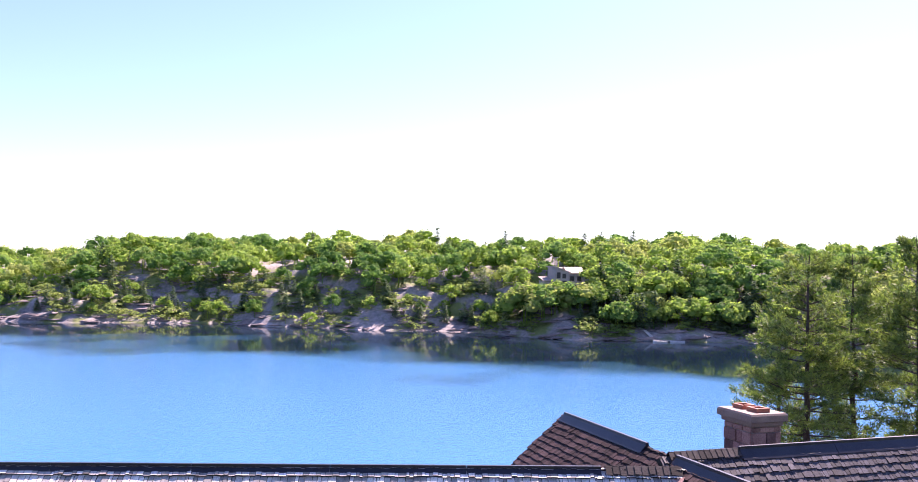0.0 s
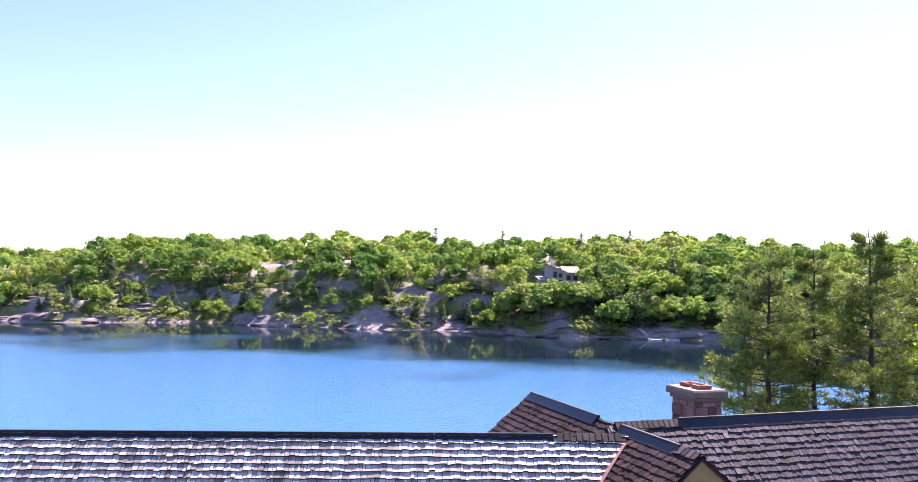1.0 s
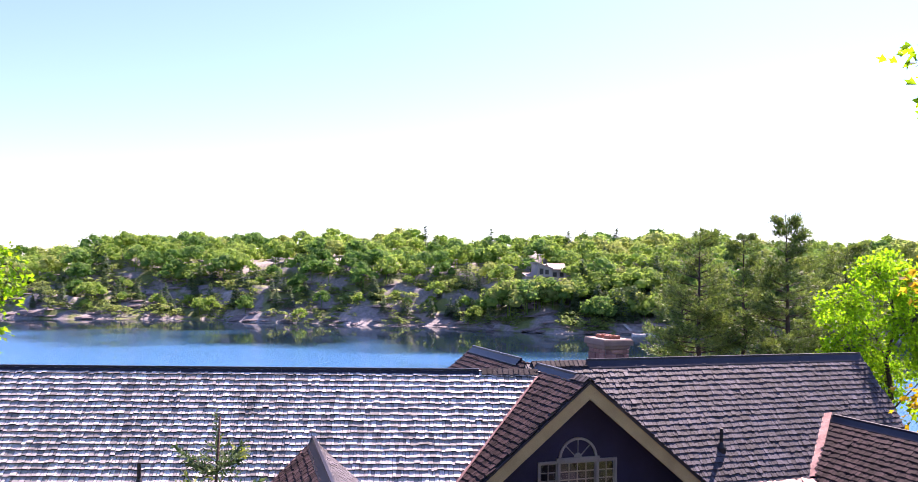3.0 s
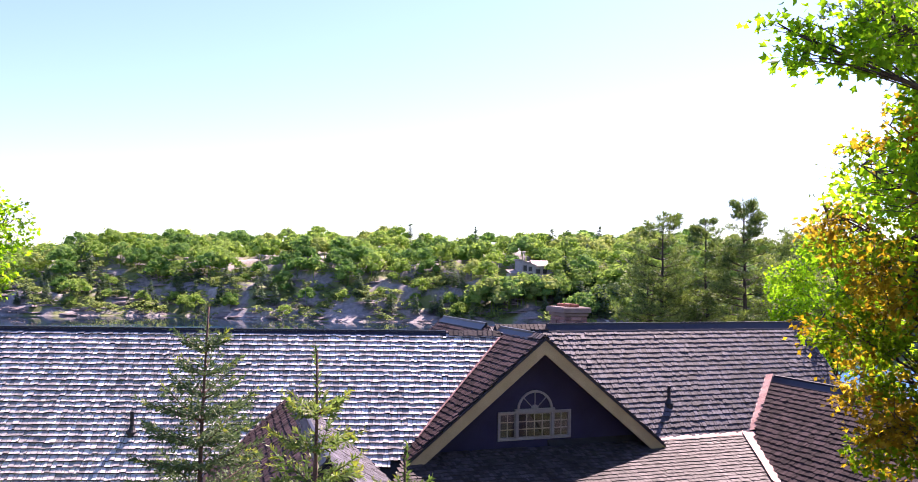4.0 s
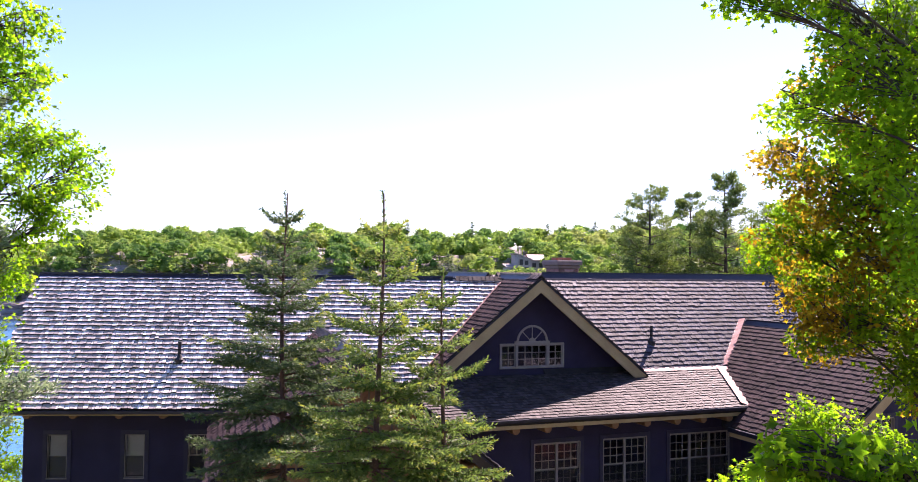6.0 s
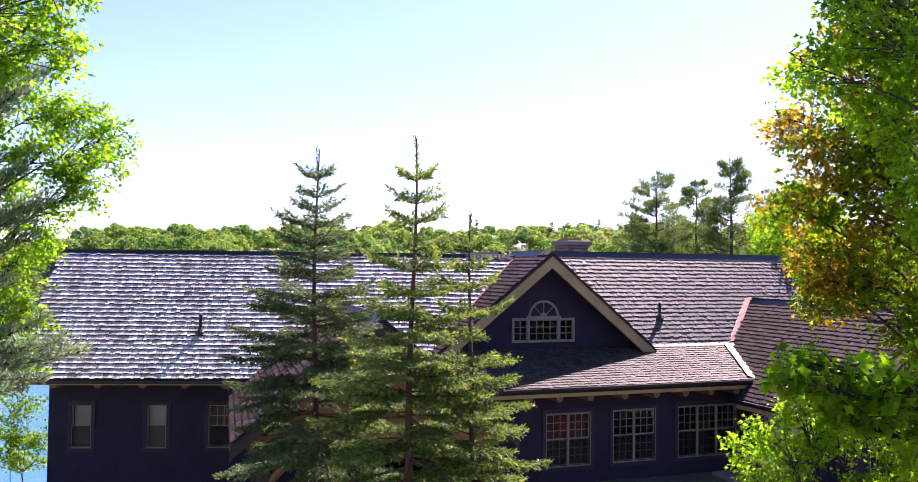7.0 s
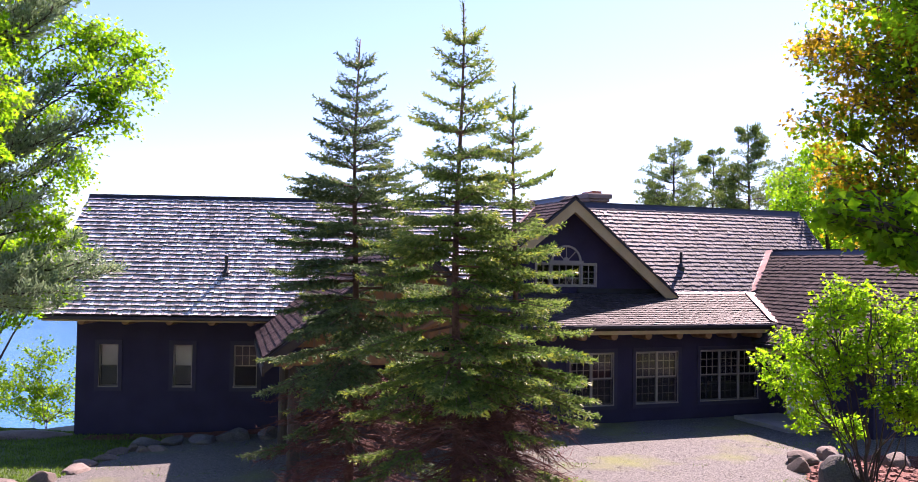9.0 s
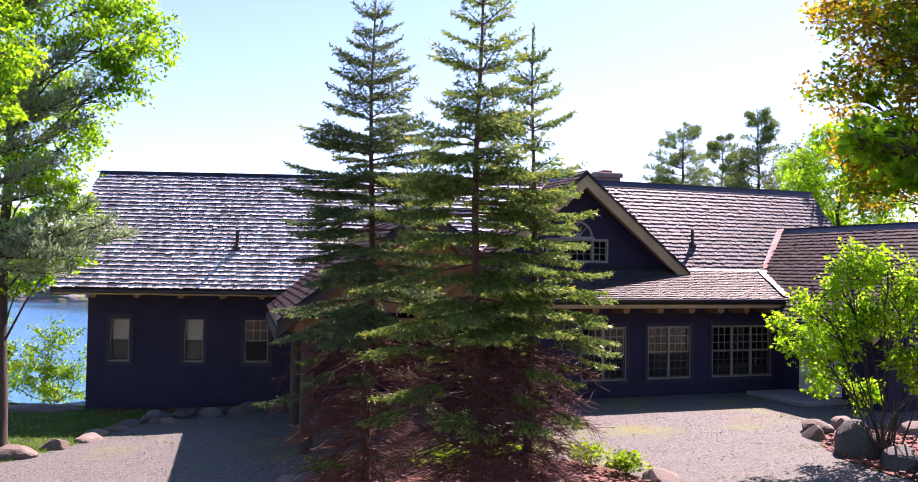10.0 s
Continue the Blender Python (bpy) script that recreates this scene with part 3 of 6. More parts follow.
def wall(name, m, a0, a1, z0, z1, b, thick, holes=(), material=None, parent=None):
    """A straight wall along a of a frame, its face at b, with openings (a0, a1, z0, z1) right through."""
    g = Geo(m)
    xs = sorted({a0, a1, *(h[0] for h in holes), *(h[1] for h in holes)})
    zs = sorted({z0, z1, *(h[2] for h in holes), *(h[3] for h in holes)})
    for x0, x1 in zip(xs, xs[1:]):
        for q0, q1 in zip(zs, zs[1:]):
            cx, cz = (x0 + x1) / 2, (q0 + q1) / 2
            if not any(h[0] < cx < h[1] and h[2] < cz < h[3] for h in holes):
                g.box(x0, x1, b, b + thick, q0, q1)
    g.weld = True
    return part(name, g, material or M_WALL, parent or house)


def window(m, a0, a1, z0, z1, b, units, cols, rows_up, rows_low, blind=0.0, sash=0.5, paint=None, s=0.035, t=0.028, screen=False):
    """A double-hung window in a wall whose face is at b: units side by side, each with panes in both sashes."""
    f, paint = Geo(m), paint or M_WHITE
    f.box(a0 - t, a1 + t, b - 0.03, b + 0.09, z1, z1 + t, 0.006)
    f.box(a0 - t, a0, b - 0.03, b + 0.09, z0, z1)
    f.box(a1, a1 + t, b - 0.03, b + 0.09, z0, z1)
    w = part("window", f, paint, house)
    part("sill", Geo(m).box(a0 - 0.04, a1 + 0.04, b - 0.045, b + 0.09, z0 - 0.035, z0 - 0.002, 0.006), paint, w)
    c = Geo(m)
    c.box(a0 - 0.13, a0 - 0.03, b - 0.045, b - 0.022, z0 - 0.14, z1 + 0.13).box(a1 + 0.03, a1 + 0.13, b - 0.045, b - 0.022, z0 - 0.14, z1 + 0.13)
    c.box(a0 - 0.03, a1 + 0.03, b - 0.045, b - 0.022, z1 + 0.03, z1 + 0.13).box(a0 - 0.03, a1 + 0.03, b - 0.045, b - 0.022, z0 - 0.14, z0 - 0.04)
    part("casing", c, M_CASING, w, "dark stained casing")
    step = (a1 - a0) / units
    zm = z0 + (z1 - z0) * (1 - sash)
    for k in range(units):
        l, r = a0 + k * step, a0 + (k + 1) * step
        for lo, hi, rows, dy in ((zm, z1, rows_up, 0.02), (z0, zm, rows_low, 0.045)):
            g, y0, y1 = Geo(m), b + dy, b + dy + 0.025
            g.box(l, l + s, y0, y1, lo, hi).box(r - s, r, y0, y1, lo, hi).box(l + s, r - s, y0, y1, lo, lo + s).box(l + s, r - s, y0, y1, hi - s, hi)
            for c in range(1, cols if rows > 1 or cols > 1 else 1):
                x = l + s + (r - l - 2 * s) * c / cols
                if rows:
                    g.box(x - 0.01, x + 0.01, y0, y1 - 0.004, lo + s, hi - s)
            for q in range(1, max(rows, 1)):
                z = lo + s + (hi - lo - 2 * s) * q / rows
                g.box(l + s, r - s, y0 + 0.001, y1 - 0.005, z - 0.01, z + 0.01)
            part("sash", g, paint, w)
    for k in range(1, units):
        part("mullion", Geo(m).box(a0 + k * step - 0.035, a0 + k * step + 0.035, b - 0.012, b + 0.018, z0, z1, 0.006), paint, w)
    for k in range(units):
        l, r = a0 + k * step, a0 + (k + 1) * step
        for lo, hi, dy in ((zm, z1, 0.033), (z0, zm, 0.058)):
            pane = part("pane", Geo(m).box(l + 0.02, r - 0.02, b + dy, b + dy + 0.004, lo + 0.02, hi - 0.02), M_GLASS, w)
            pane.visible_shadow = False
    if screen:
        part("insect_screen", Geo(m).box(a0 + 0.02, a1 - 0.02, b + 0.012, b + 0.016, z0 + 0.02, zm), M_SCREEN, w, "dark insect screen")
    if blind:
        part("blind", Geo(m).box(a0 + 0.02, a1 - 0.02, b + 0.10, b + 0.108, z1 - (z1 - z0) * blind, z1 - 0.01), M_BLIND, w, "lowered beige blind")
    return w


# left wing walls
L_WINS = [(-11.13, -10.64, 1.51, 2.66), (-9.085, -8.59, 1.51, 2.66), (-7.40, -6.78, 1.51, 2.66)]
wall("wall", M_L, -11.78, -3.2, -0.6, 3.62, 0.0, 0.2, L_WINS)
wall("wall", M_L, -11.78, 1.2, -3.0, 3.62, 4.75, 0.2)
g = Geo()
g.add([(-11.78, 0.2, -3), (-11.78, 4.75, -3), (-11.78, 4.75, 4.08), (-11.78, 2.1, 6.75), (-11.78, 0.2, 4.45),
       (-11.58, 0.2, -3), (-11.58, 4.75, -3), (-11.58, 4.75, 4.08), (-11.58, 2.1, 6.75), (-11.58, 0.2, 4.45)],
      [(0, 1, 2, 3, 4), (9, 8, 7, 6, 5), (0, 5, 6, 1), (1, 6, 7, 2), (2, 7, 8, 3), (3, 8, 9, 4), (4, 9, 5, 0)])
part("wall", g, M_WALL, house)
window(M_L, *L_WINS[0], 0.02, 1, 1, 1, 1, 0.97, paint=M_FRAME, s=0.022, t=0.014, screen=True)
window(M_L, *L_WINS[1], 0.02, 1, 1, 1, 1, 0.97, paint=M_FRAME, s=0.022, t=0.014, screen=True)
window(M_L, *L_WINS[2], 0.02, 1, 3, 2, 0, 0.0, paint=M_FRAME, s=0.022, t=0.014, screen=True)
# rotated wing: front wall, gable wall above, back and end walls
R_WINS = [(-0.74, 0.60, 1.24, 2.65), (1.35, 2.70, 1.24, 2.66), (3.50, 5.50, 1.24, 2.67)]
wall("wall", M_R, -3.3, 5.95, -0.3, 3.42, -4.15, 0.2, R_WINS)
window(M_R, *R_WINS[0], -4.13, 2, 3, 3, 3, 0.0, screen=True)
window(M_R, *R_WINS[1], -4.13, 2, 3, 3, 3, 0.0, screen=True)
window(M_R, *R_WINS[2], -4.13, 3, 3, 3, 3, 0.0, screen=True)
wall("wall", M_R, -3.0, 10.3, -4.0, 4.2, 2.9, 0.2)
g = Geo(M_R)
g.box(10.1, 10.3, -0.5, 2.9, -3, 4.0)
g.add([(10.1, -2.5, 4.0), (10.1, 2.6, 4.0), (10.1, 0, 6.9), (10.3, -2.5, 4.0), (10.3, 2.6, 4.0), (10.3, 0, 6.9)], [(0, 2, 1), (3, 4, 5), (0, 1, 4, 3), (1, 2, 5, 4), (2, 0, 3, 5)])
part("wall", g, M_WALL, house)
wall("floor_slab", M_R, -3.0, 10.0, 0.35, 0.5, -3.9, 6.7, (), M_SLAB)
wall("floor_slab", M_L, -11.5, -1.0, 0.35, 0.5, 0.25, 4.4, (), M_SLAB)
wall("dark_backing", M_R, -2.8, 5.9, 0.5, 3.3, -1.2, 0.12, (), M_WALL)
wall("dark_backing", M_L, -11.5, -1.5, 0.5, 3.3, 2.6, 0.12, (), M_WALL)


def gable_wall(m, half, z_low, slope_top, s, b, thick, hole=None):
    """A gable wall with its apex over a = 0, with an opening cut out between half-widths hole = (w, z0, z1)."""
    g = Geo(m)
    top = lambda a: slope_top - s * abs(a)
    if hole is None:
        g.prism([(-half, z_low), (half, z_low), (half, max(top(half), z_low + 0.01)), (0, top(0)), (-half, max(top(half), z_low + 0.01))], b, b + thick)
    else:
        w, z0, z1 = hole
        g.prism([(-half, z_low), (-w, z_low), (-w, top(w)), (-half, max(top(half), z_low + 0.01))], b, b + thick)
        g.prism([(w, z_low), (half, z_low), (half, max(top(half), z_low + 0.01)), (w, top(w))], b, b + thick)
        g.prism([(-w, z_low), (w, z_low), (w, z0), (-w, z0)], b, b + thick)
        g.prism([(-w, z1), (w, z1), (w, top(w)), (0, top(0)), (-w, top(w))], b, b + thick)
    g.weld = True
    return part("gable_wall", g, M_WALL, house)


gable_wall(M_R, 3.35, 4.1, 6.88, S_D, -2.4, 0.15, (1.0, 4.5, 5.16))
gable_wall(M_R, 3.35, -3.0, 6.88, S_D, 4.2, 0.15)
for side in (-1, 1):
    wall("wall", M_R, side * 3.25 - 0.1, side * 3.25 + 0.1, -4, 4.3, 3.1, 1.1)


def rake(m, half, z_top, s, b, width, thick, material=M_TRIM):
    """The two sloping bargeboards of a gable, each a part."""
    for sgn in (-1, 1):
        g = Geo(m)
        p0, p1 = Vector((0, b, z_top)), Vector((sgn * half, b, z_top - s * half))
        d0 = Vector((0, 0, -width * math.hypot(1, s)))
        d1 = Vector((0, 0, -width * math.hypot(1, s)))
        g.add([p0, p1, p1 + d1, p0 + d0, p0 + Vector((0, thick, 0)), p1 + Vector((0, thick, 0)), p1 + d1 + Vector((0, thick, 0)), p0 + d0 + Vector((0, thick, 0))],
              [(0, 1, 2, 3), (7, 6, 5, 4), (0, 4, 5, 1), (1, 5, 6, 2), (2, 6, 7, 3), (3, 7, 4, 0)] if sgn < 0 else [(3, 2, 1, 0), (4, 5, 6, 7), (1, 5, 4, 0), (2, 6, 5, 1), (3, 7, 6, 2), (0, 4, 7, 3)])
        part("bargeboard", g, material, house)
        g = Geo(m)
        q = Vector((0, -0.03, 0.02))
        g.add([p0 + q, p1 + q, p1 + q + Vector((0, 0, -0.05)), p0 + q + Vector((0, 0, -0.05)), p0 + Vector((0, 0.12, .02)), p1 + Vector((0, 0.12, .02)), p1 + Vector((0, 0.12, -.03)), p0 + Vector((0, 0.12, -.03))],
              [(0, 1, 2, 3), (7, 6, 5, 4), (0, 4, 5, 1), (1, 5, 6, 2), (2, 6, 7, 3), (3, 7, 4, 0)])
        part("drip_edge", g, M_CAP, house)


rake(M_R, 3.52, 7.03, S_D, -2.97, 0.30, 0.05)


def soffit(m, half, z_top, s, b0, b1):
    for sgn in (-1, 1):
        g = Geo(m)
        z = z_top - 0.16
        g.add([(0, b0, z), (sgn * half, b0, z - s * half), (sgn * half, b1, z - s * half), (0, b1, z),
               (0, b0, z - .03), (sgn * half, b0, z - s * half - .03), (sgn * half, b1, z - s * half - .03), (0, b1, z - .03)],
              [(0, 1, 2, 3), (7, 6, 5, 4), (0, 4, 5, 1), (1, 5, 6, 2), (2, 6, 7, 3), (3, 7, 4, 0)])
        part("soffit", g, M_TRIM, house)


soffit(M_R, 3.45, 7.03, S_D, -2.92, -2.41)

# arched gable window: three lights below, a fan above
def fan_window():
    b, w = -2.44, None
    f = Geo(M_R)
    f.box(-1.02, 1.02, b, b + 0.1, 4.45, 4.50, 0.006)
    f.box(-1.02, -0.97, b, b + 0.1, 4.50, 5.17).box(0.97, 1.02, b, b + 0.1, 4.50, 5.17)
    f.box(-0.97, -0.52, b, b + 0.1, 5.12, 5.17).box(0.52, 0.97, b, b + 0.1, 5.12, 5.17)
    f.box(-0.56, 0.56, b - 0.005, b + 0.1, 5.12, 5.23, 0.006)
    f.box(-0.53, -0.47, b - 0.003, b + 0.1, 4.50, 5.12).box(0.47, 0.53, b - 0.003, b + 0.1, 4.50, 5.12)
    w = part("window", f, M_WHITE, house, "white arched window with a fan of radiating bars")
    arch = Geo(M_R)
    n, r0, r1, cz = 20, 0.44, 0.50, 5.19
    for k in range(n):
        a, c = math.pi * k / n, math.pi * (k + 1) / n
        pts = [(math.cos(q) * r, cz + math.sin(q) * r) for q, r in ((a, r0), (a, r1), (c, r1), (c, r0))]
        arch.prism(pts, b, b + 0.08)
    for k in range(1, 4):
        a = math.pi * k / 4
        d, s = Vector((math.cos(a), math.sin(a))), Vector((-math.sin(a), math.cos(a))) * 0.011
        p, q = d * 0.09, d * 0.45
        arch.prism([(p.x + s.x, cz + p.y + s.y), (p.x - s.x, cz + p.y - s.y), (q.x - s.x, cz + q.y - s.y), (q.x + s.x, cz + q.y + s.y)], b + 0.02, b + 0.05)
    arch.prism([(math.cos(math.pi * k / 8) * 0.1, cz + 0.04 + math.sin(math.pi * k / 8) * 0.1) for k in range(9)], b + 0.018, b + 0.05)
    part("arch", arch, M_WHITE, w)
    mun = Geo(M_R)
    for x0, x1, cols in ((-0.97, -0.53, 2), (-0.47, 0.47, 4), (0.53, 0.97, 2)):
        s = 0.03
        mun.box(x0, x0 + s, b + .03, b + .06, 4.5, 5.12).box(x1 - s, x1, b + .03, b + .06, 4.5, 5.12)
        mun.box(x0 + s, x1 - s, b + .03, b + .06, 4.5, 4.53).box(x0 + s, x1 - s, b + .03, b + .06, 5.09, 5.12)
        for c in range(1, cols):
            x = x0 + s + (x1 - x0 - 2 * s) * c / cols
            mun.box(x - .011, x + .011, b + .033, b + .055, 4.53, 5.09)
        for q in (1, 2):
            z = 4.53 + 0.56 * q / 3
            mun.box(x0 + s, x1 - s, b + .034, b + .054, z - .011, z + .011)
    part("muntins", mun, M_WHITE, w)
    for x0, x1 in ((-0.96, -0.54), (-0.46, 0.46), (0.54, 0.96)):
        p = part("pane", Geo(M_R).box(x0, x1, b + .042, b + .046, 4.51, 5.11), M_GLASS, w)
        p.visible_shadow = False
    fanp = part("pane", Geo(M_R).prism([(math.cos(math.pi * k / 16) * 0.45, 5.2 + math.sin(math.pi * k / 16) * 0.45) for k in range(17)], b + .042, b + .046), M_GLASS, w)
    fanp.visible_shadow = False


fan_window()
# Added dark wall behind the gable window, only to keep its panes dark.
wall("dark_backing", M_R, -1.2, 1.2, 4.35, 5.85, -1.5, 0.1, (), M_CASING)


def eaves(m, a0, a1, b, z, wall_b, logs, zl, depth, material=M_TRIM):
    """Gutter, fascia, soffit and log ends under an eave at b."""
    part("gutter", Geo(m).box(a0, a1, b - 0.05, b + 0.06, z - 0.10, z - 0.005, 0.015), M_CAP, house)
    part("fascia", Geo(m).box(a0 + 0.05, a1 - 0.05, b + 0.065, b + 0.11, z - depth, z - 0.03, 0.006), material, house)
    part("soffit", Geo(m).box(a0 + 0.05, a1 - 0.05, b + 0.11, wall_b, z - 0.11, z - 0.08), M_TRIM_SHADED, house)
    for a in logs:
        g = Geo(m)
        g.tube([(a, b + 0.10, zl), (a, b + 0.125, zl), (a, wall_b + 0.1, zl)], [0.10, 0.115, 0.115], 14)
        part("log_end", g, M_LOG, house, smooth=False)


eaves(M_L, -12.3, -4.6, -1.3, 3.54, 0.0, (-11.23, -10.07, -8.91, -7.8, -6.76), 3.41, 0.15)
eaves(M_R, -3.4, 6.0, -4.95, 3.50, -4.15, (-1.6, -0.7, 0.23, 1.3, 2.3, 3.26, 4.12, 5.0), 3.19, 0.27)

# ridge caps, valleys, vents
def cap(m, pts, w=0.13, s=0.9):
    """A folded metal ridge cap along a line."""
    p, q = Vector(pts[0]), Vector(pts[1])
    d = (q - p).normalized()
    side = d.cross(Vector((0, 0, 1))).normalized()
    g = Geo(m)
    sec = [side * -w + Vector((0, 0, -w * s)), side * -0.035 + Vector((0, 0, 0.0)), side * -0.03 + Vector((0, 0, 0.055)), side * 0.03 + Vector((0, 0, 0.055)), side * 0.035, side * w + Vector((0, 0, -w * s))]
    sec += [v - Vector((0, 0, 0.02)) for v in (sec[5], sec[0])]
    n = len(sec)
    g.add([p + v for v in sec] + [q + v for v in sec], [tuple(range(n)), tuple(range(2 * n - 1, n - 1, -1))] + [(i, i + n, (i + 1) % n + n, (i + 1) % n) for i in range(n)])
    return part("ridge_cap", g, M_CAP, house)


for k in range(5):
    cap(M_L, ((-12.3 + 2.45 * k, 2.1, 7.0), (-12.3 + 2.45 * (k + 1) - 0.01, 2.1, 7.0)), 0.14, 1.0)
for k in range(4):
    cap(M_R, ((1.5 + 2.31 * k, 0, 7.16), (1.5 + 2.31 * (k + 1) - 0.01, 0, 7.16)), 0.17, 1.05)
cap(M_R, ((0, -2.3, 7.11), (0, -0.15, 7.11)), 0.17, 0.8)
cap(M_R, ((0, 0.9, 7.13), (0, 4.6, 7.13)), 0.17, 0.8)
cap(M_R, ((8.24, -8.6, 5.68), (8.24, -1.6, 5.68)), 0.17, 0.8)
cap(M_P, ((0, 0.02, 5.58), (0, 7.9, 5.58)), 0.17, 0.86)


def ridge_shakes(m, p, q, slope, seed):
    """Pairs of short shakes folded over a stretch of ridge."""
    r = random.Random(seed)
    p, q = Vector(p), Vector(q)
    d = (q - p).normalized()
    side = d.cross(Vector((0, 0, 1))).normalized()
    n = max(2, int((q - p).length / 0.13))
    for k in range(n):
        c, e = p.lerp(q, k / n), p.lerp(q, (k + 1.6) / n)
        for sg in (-1, 1):
            w = r.uniform(0.17, 0.20)
            out = (side * sg + Vector((0, 0, -slope))).normalized() * w
            lift = Vector((0, 0, 0.065 + r.uniform(0, 0.006)))
            low = Vector((0, 0, 0.05))
            corners = [c + lift, e + low, e + low + out, c + lift + out]
            part("ridge_shake", Geo(m).slab(corners if sg < 0 else corners[::-1], 0.014), M_SHAKE_MID_ONE, house)


ridge_shakes(M_L, (0.02, 2.1, 7.0), (1.35, 2.1, 7.0), 1.0, 5)
ridge_shakes(M_R, (-0.1, 0, 7.13), (1.48, 0, 7.13), 1.1, 6)
ridge_shakes(M_R, (0, -2.95, 7.08), (0, -2.32, 7.08), 0.8, 7)


def valley(p, q, w=0.16, lift=0.05):
    """A strip of copper flashing folded into a valley between two roofs."""
    p, q = Vector(p), Vector(q)
    d = (q - p).normalized()
    side = d.cross(Vector((0, 0, 1))).normalized()
    up = Vector((0, 0, 1))
    g = Geo()
    n, v, f = 8, [], []
    r = random.Random(3)
    for k in range(n + 1):
        c = p.lerp(q, k / n) + up * lift
        v += [c - side * w + up * (0.05 + r.uniform(-.012, .012)), c + up * r.uniform(-.008, .008), c + side * w + up * (0.05 + r.uniform(-.012, .012))]
    for k in range(n):
        f += [(3 * k, 3 * k + 1, 3 * k + 4, 3 * k + 3), (3 * k + 1, 3 * k + 2, 3 * k + 5, 3 * k + 4)]
    g.add(v + [c - up * 0.02 for c in v], f + [tuple(len(v) + i for i in reversed(t)) for t in f])
    part("valley_flashing", g, M_COPPER, house)


def crossing(pa, pb, start, end):
    """Where two roof planes have the same height on a plan line from start to end (by halving)."""
    lo, hi = Vector(start), Vector(end)
    f0 = pa.height(lo) - pb.height(lo)
    for _ in range(40):
        mid = (lo + hi) / 2
        if (pa.height(mid) - pb.height(mid)) * f0 > 0:
            lo = mid
        else:
            hi = mid
    return Vector((mid.x, mid.y, pa.height(mid)))


# main roof against the front gable, porch and end wing
top = crossing(P_L, P_DL, (0.4, 1.95, 0), (1.6, 1.95, 0))
low = crossing(P_L, P_DL, (-3.6, -0.3, 0), (1.4, -0.3, 0))
valley(top, low, 0.11, 0.075)
valley(crossing(P_R, P_WL, M_R @ Vector((6, -1.3, 0)), M_R @ Vector((8.2, -1.3, 0))), crossing(P_R, P_WL, M_R @ Vector((5, -2.5, 0)), M_R @ Vector((8.2, -2.5, 0))), 0.19, 0.07)
valley(crossing(P_S, P_WL, M_R @ Vector((5, -2.56, 0)), M_R @ Vector((8.2, -2.56, 0))), crossing(P_S, P_WL, M_R @ Vector((4.9, -4.93, 0)), M_R @ Vector((7.5, -4.93, 0))), 0.19, 0.07)
valley(crossing(P_L, P_PL, (-6.6, 0.6, 0), (-4.0, 0.6, 0)), crossing(P_L, P_PL, (-7.5, -1.25, 0), (-4.2, -1.25, 0)), 0.13)
# flashing where the lower roof starts
ca, cb = M_R @ Vector((3.5, -2.53, 4.30)), M_R @ Vector((6.7, -2.53, 4.30))
d = M_R.to_3x3() @ Vector((0, 0.09, 0.03))
part("flashing_strip", Geo().slab([ca - d, cb - d, cb + d + Vector((0, 0, 0.06)), ca + d + Vector((0, 0, 0.06))], 0.01), M_COPPER, house)


def vent(p):
    v = Geo(Matrix.Translation(p))
    v.tube([(0, 0, -0.15), (0, 0, 0.02), (0, 0, 0.07), (0, 0, 0.16), (0, 0, 0.17)], [0.12, 0.12, 0.085, 0.04, 0.04], 14)
    ob = part("vent_pipe", v, M_BLACK, house)
    part("pipe_top", Geo(Matrix.Translation(p)).tube([(0, 0, 0.16), (0, 0, 0.50), (0, 0, 0.505)], [0.048, 0.046, 0.04], 12), M_BLACK, ob)


def on_roof(plane, x, y):
    q = Vector((x, y, 0))
    return Vector((x, y, plane.height(q)))


vent(on_roof(P_L, -7.65, -0.19) + Vector((0, 0, 0.06)))
q = M_R @ Vector((4.38, -1.86, 0))
vent(on_roof(P_R, q.x, q.y) + Vector((0, 0, 0.06)))

# end wing: gable front, its window, side wall with the white door
WM = M_R @ pose(8.24, 0, 0)
gable_wall(WM, 2.3, 2.6, 5.35, S_W, -8.05, 0.15)
W_WINS = [(-1.6, -0.5, 1.2, 2.5), (0.3, 1.6, 1.2, 2.5)]
wall("wall", WM, -2.3, 2.3, -0.3, 2.6, -8.05, 0.15, W_WINS)
for h in W_WINS:
    window(WM, *h, -8.04, 2, 2, 2, 2, 0.0)
window(WM, -1.55, -0.75, 3.05, 3.6, -8.10, 2, 2, 1, 1, 0.0)
rake(WM, 3.36, 5.58, S_W, -8.65, 0.28, 0.05)
soffit(WM, 3.3, 5.58, S_W, -8.6, -8.06)
sw = Geo(M_R)
for v0, v1, z0, z1 in ((-7.9, -6.5, -0.3, 3.4), (-4.8, -4.15, -0.3, 3.4), (-6.5, -4.8, 2.65, 3.4), (-6.5, -4.8, -0.3, 0.86)):
    sw.box(5.95, 6.15, v0, v1, z0, z1)
sw.weld = True
part("wall", sw, M_WALL, house)
dg = Geo(M_R).box(5.985, 6.03, -6.47, -4.83, 0.86, 2.63, 0.008)
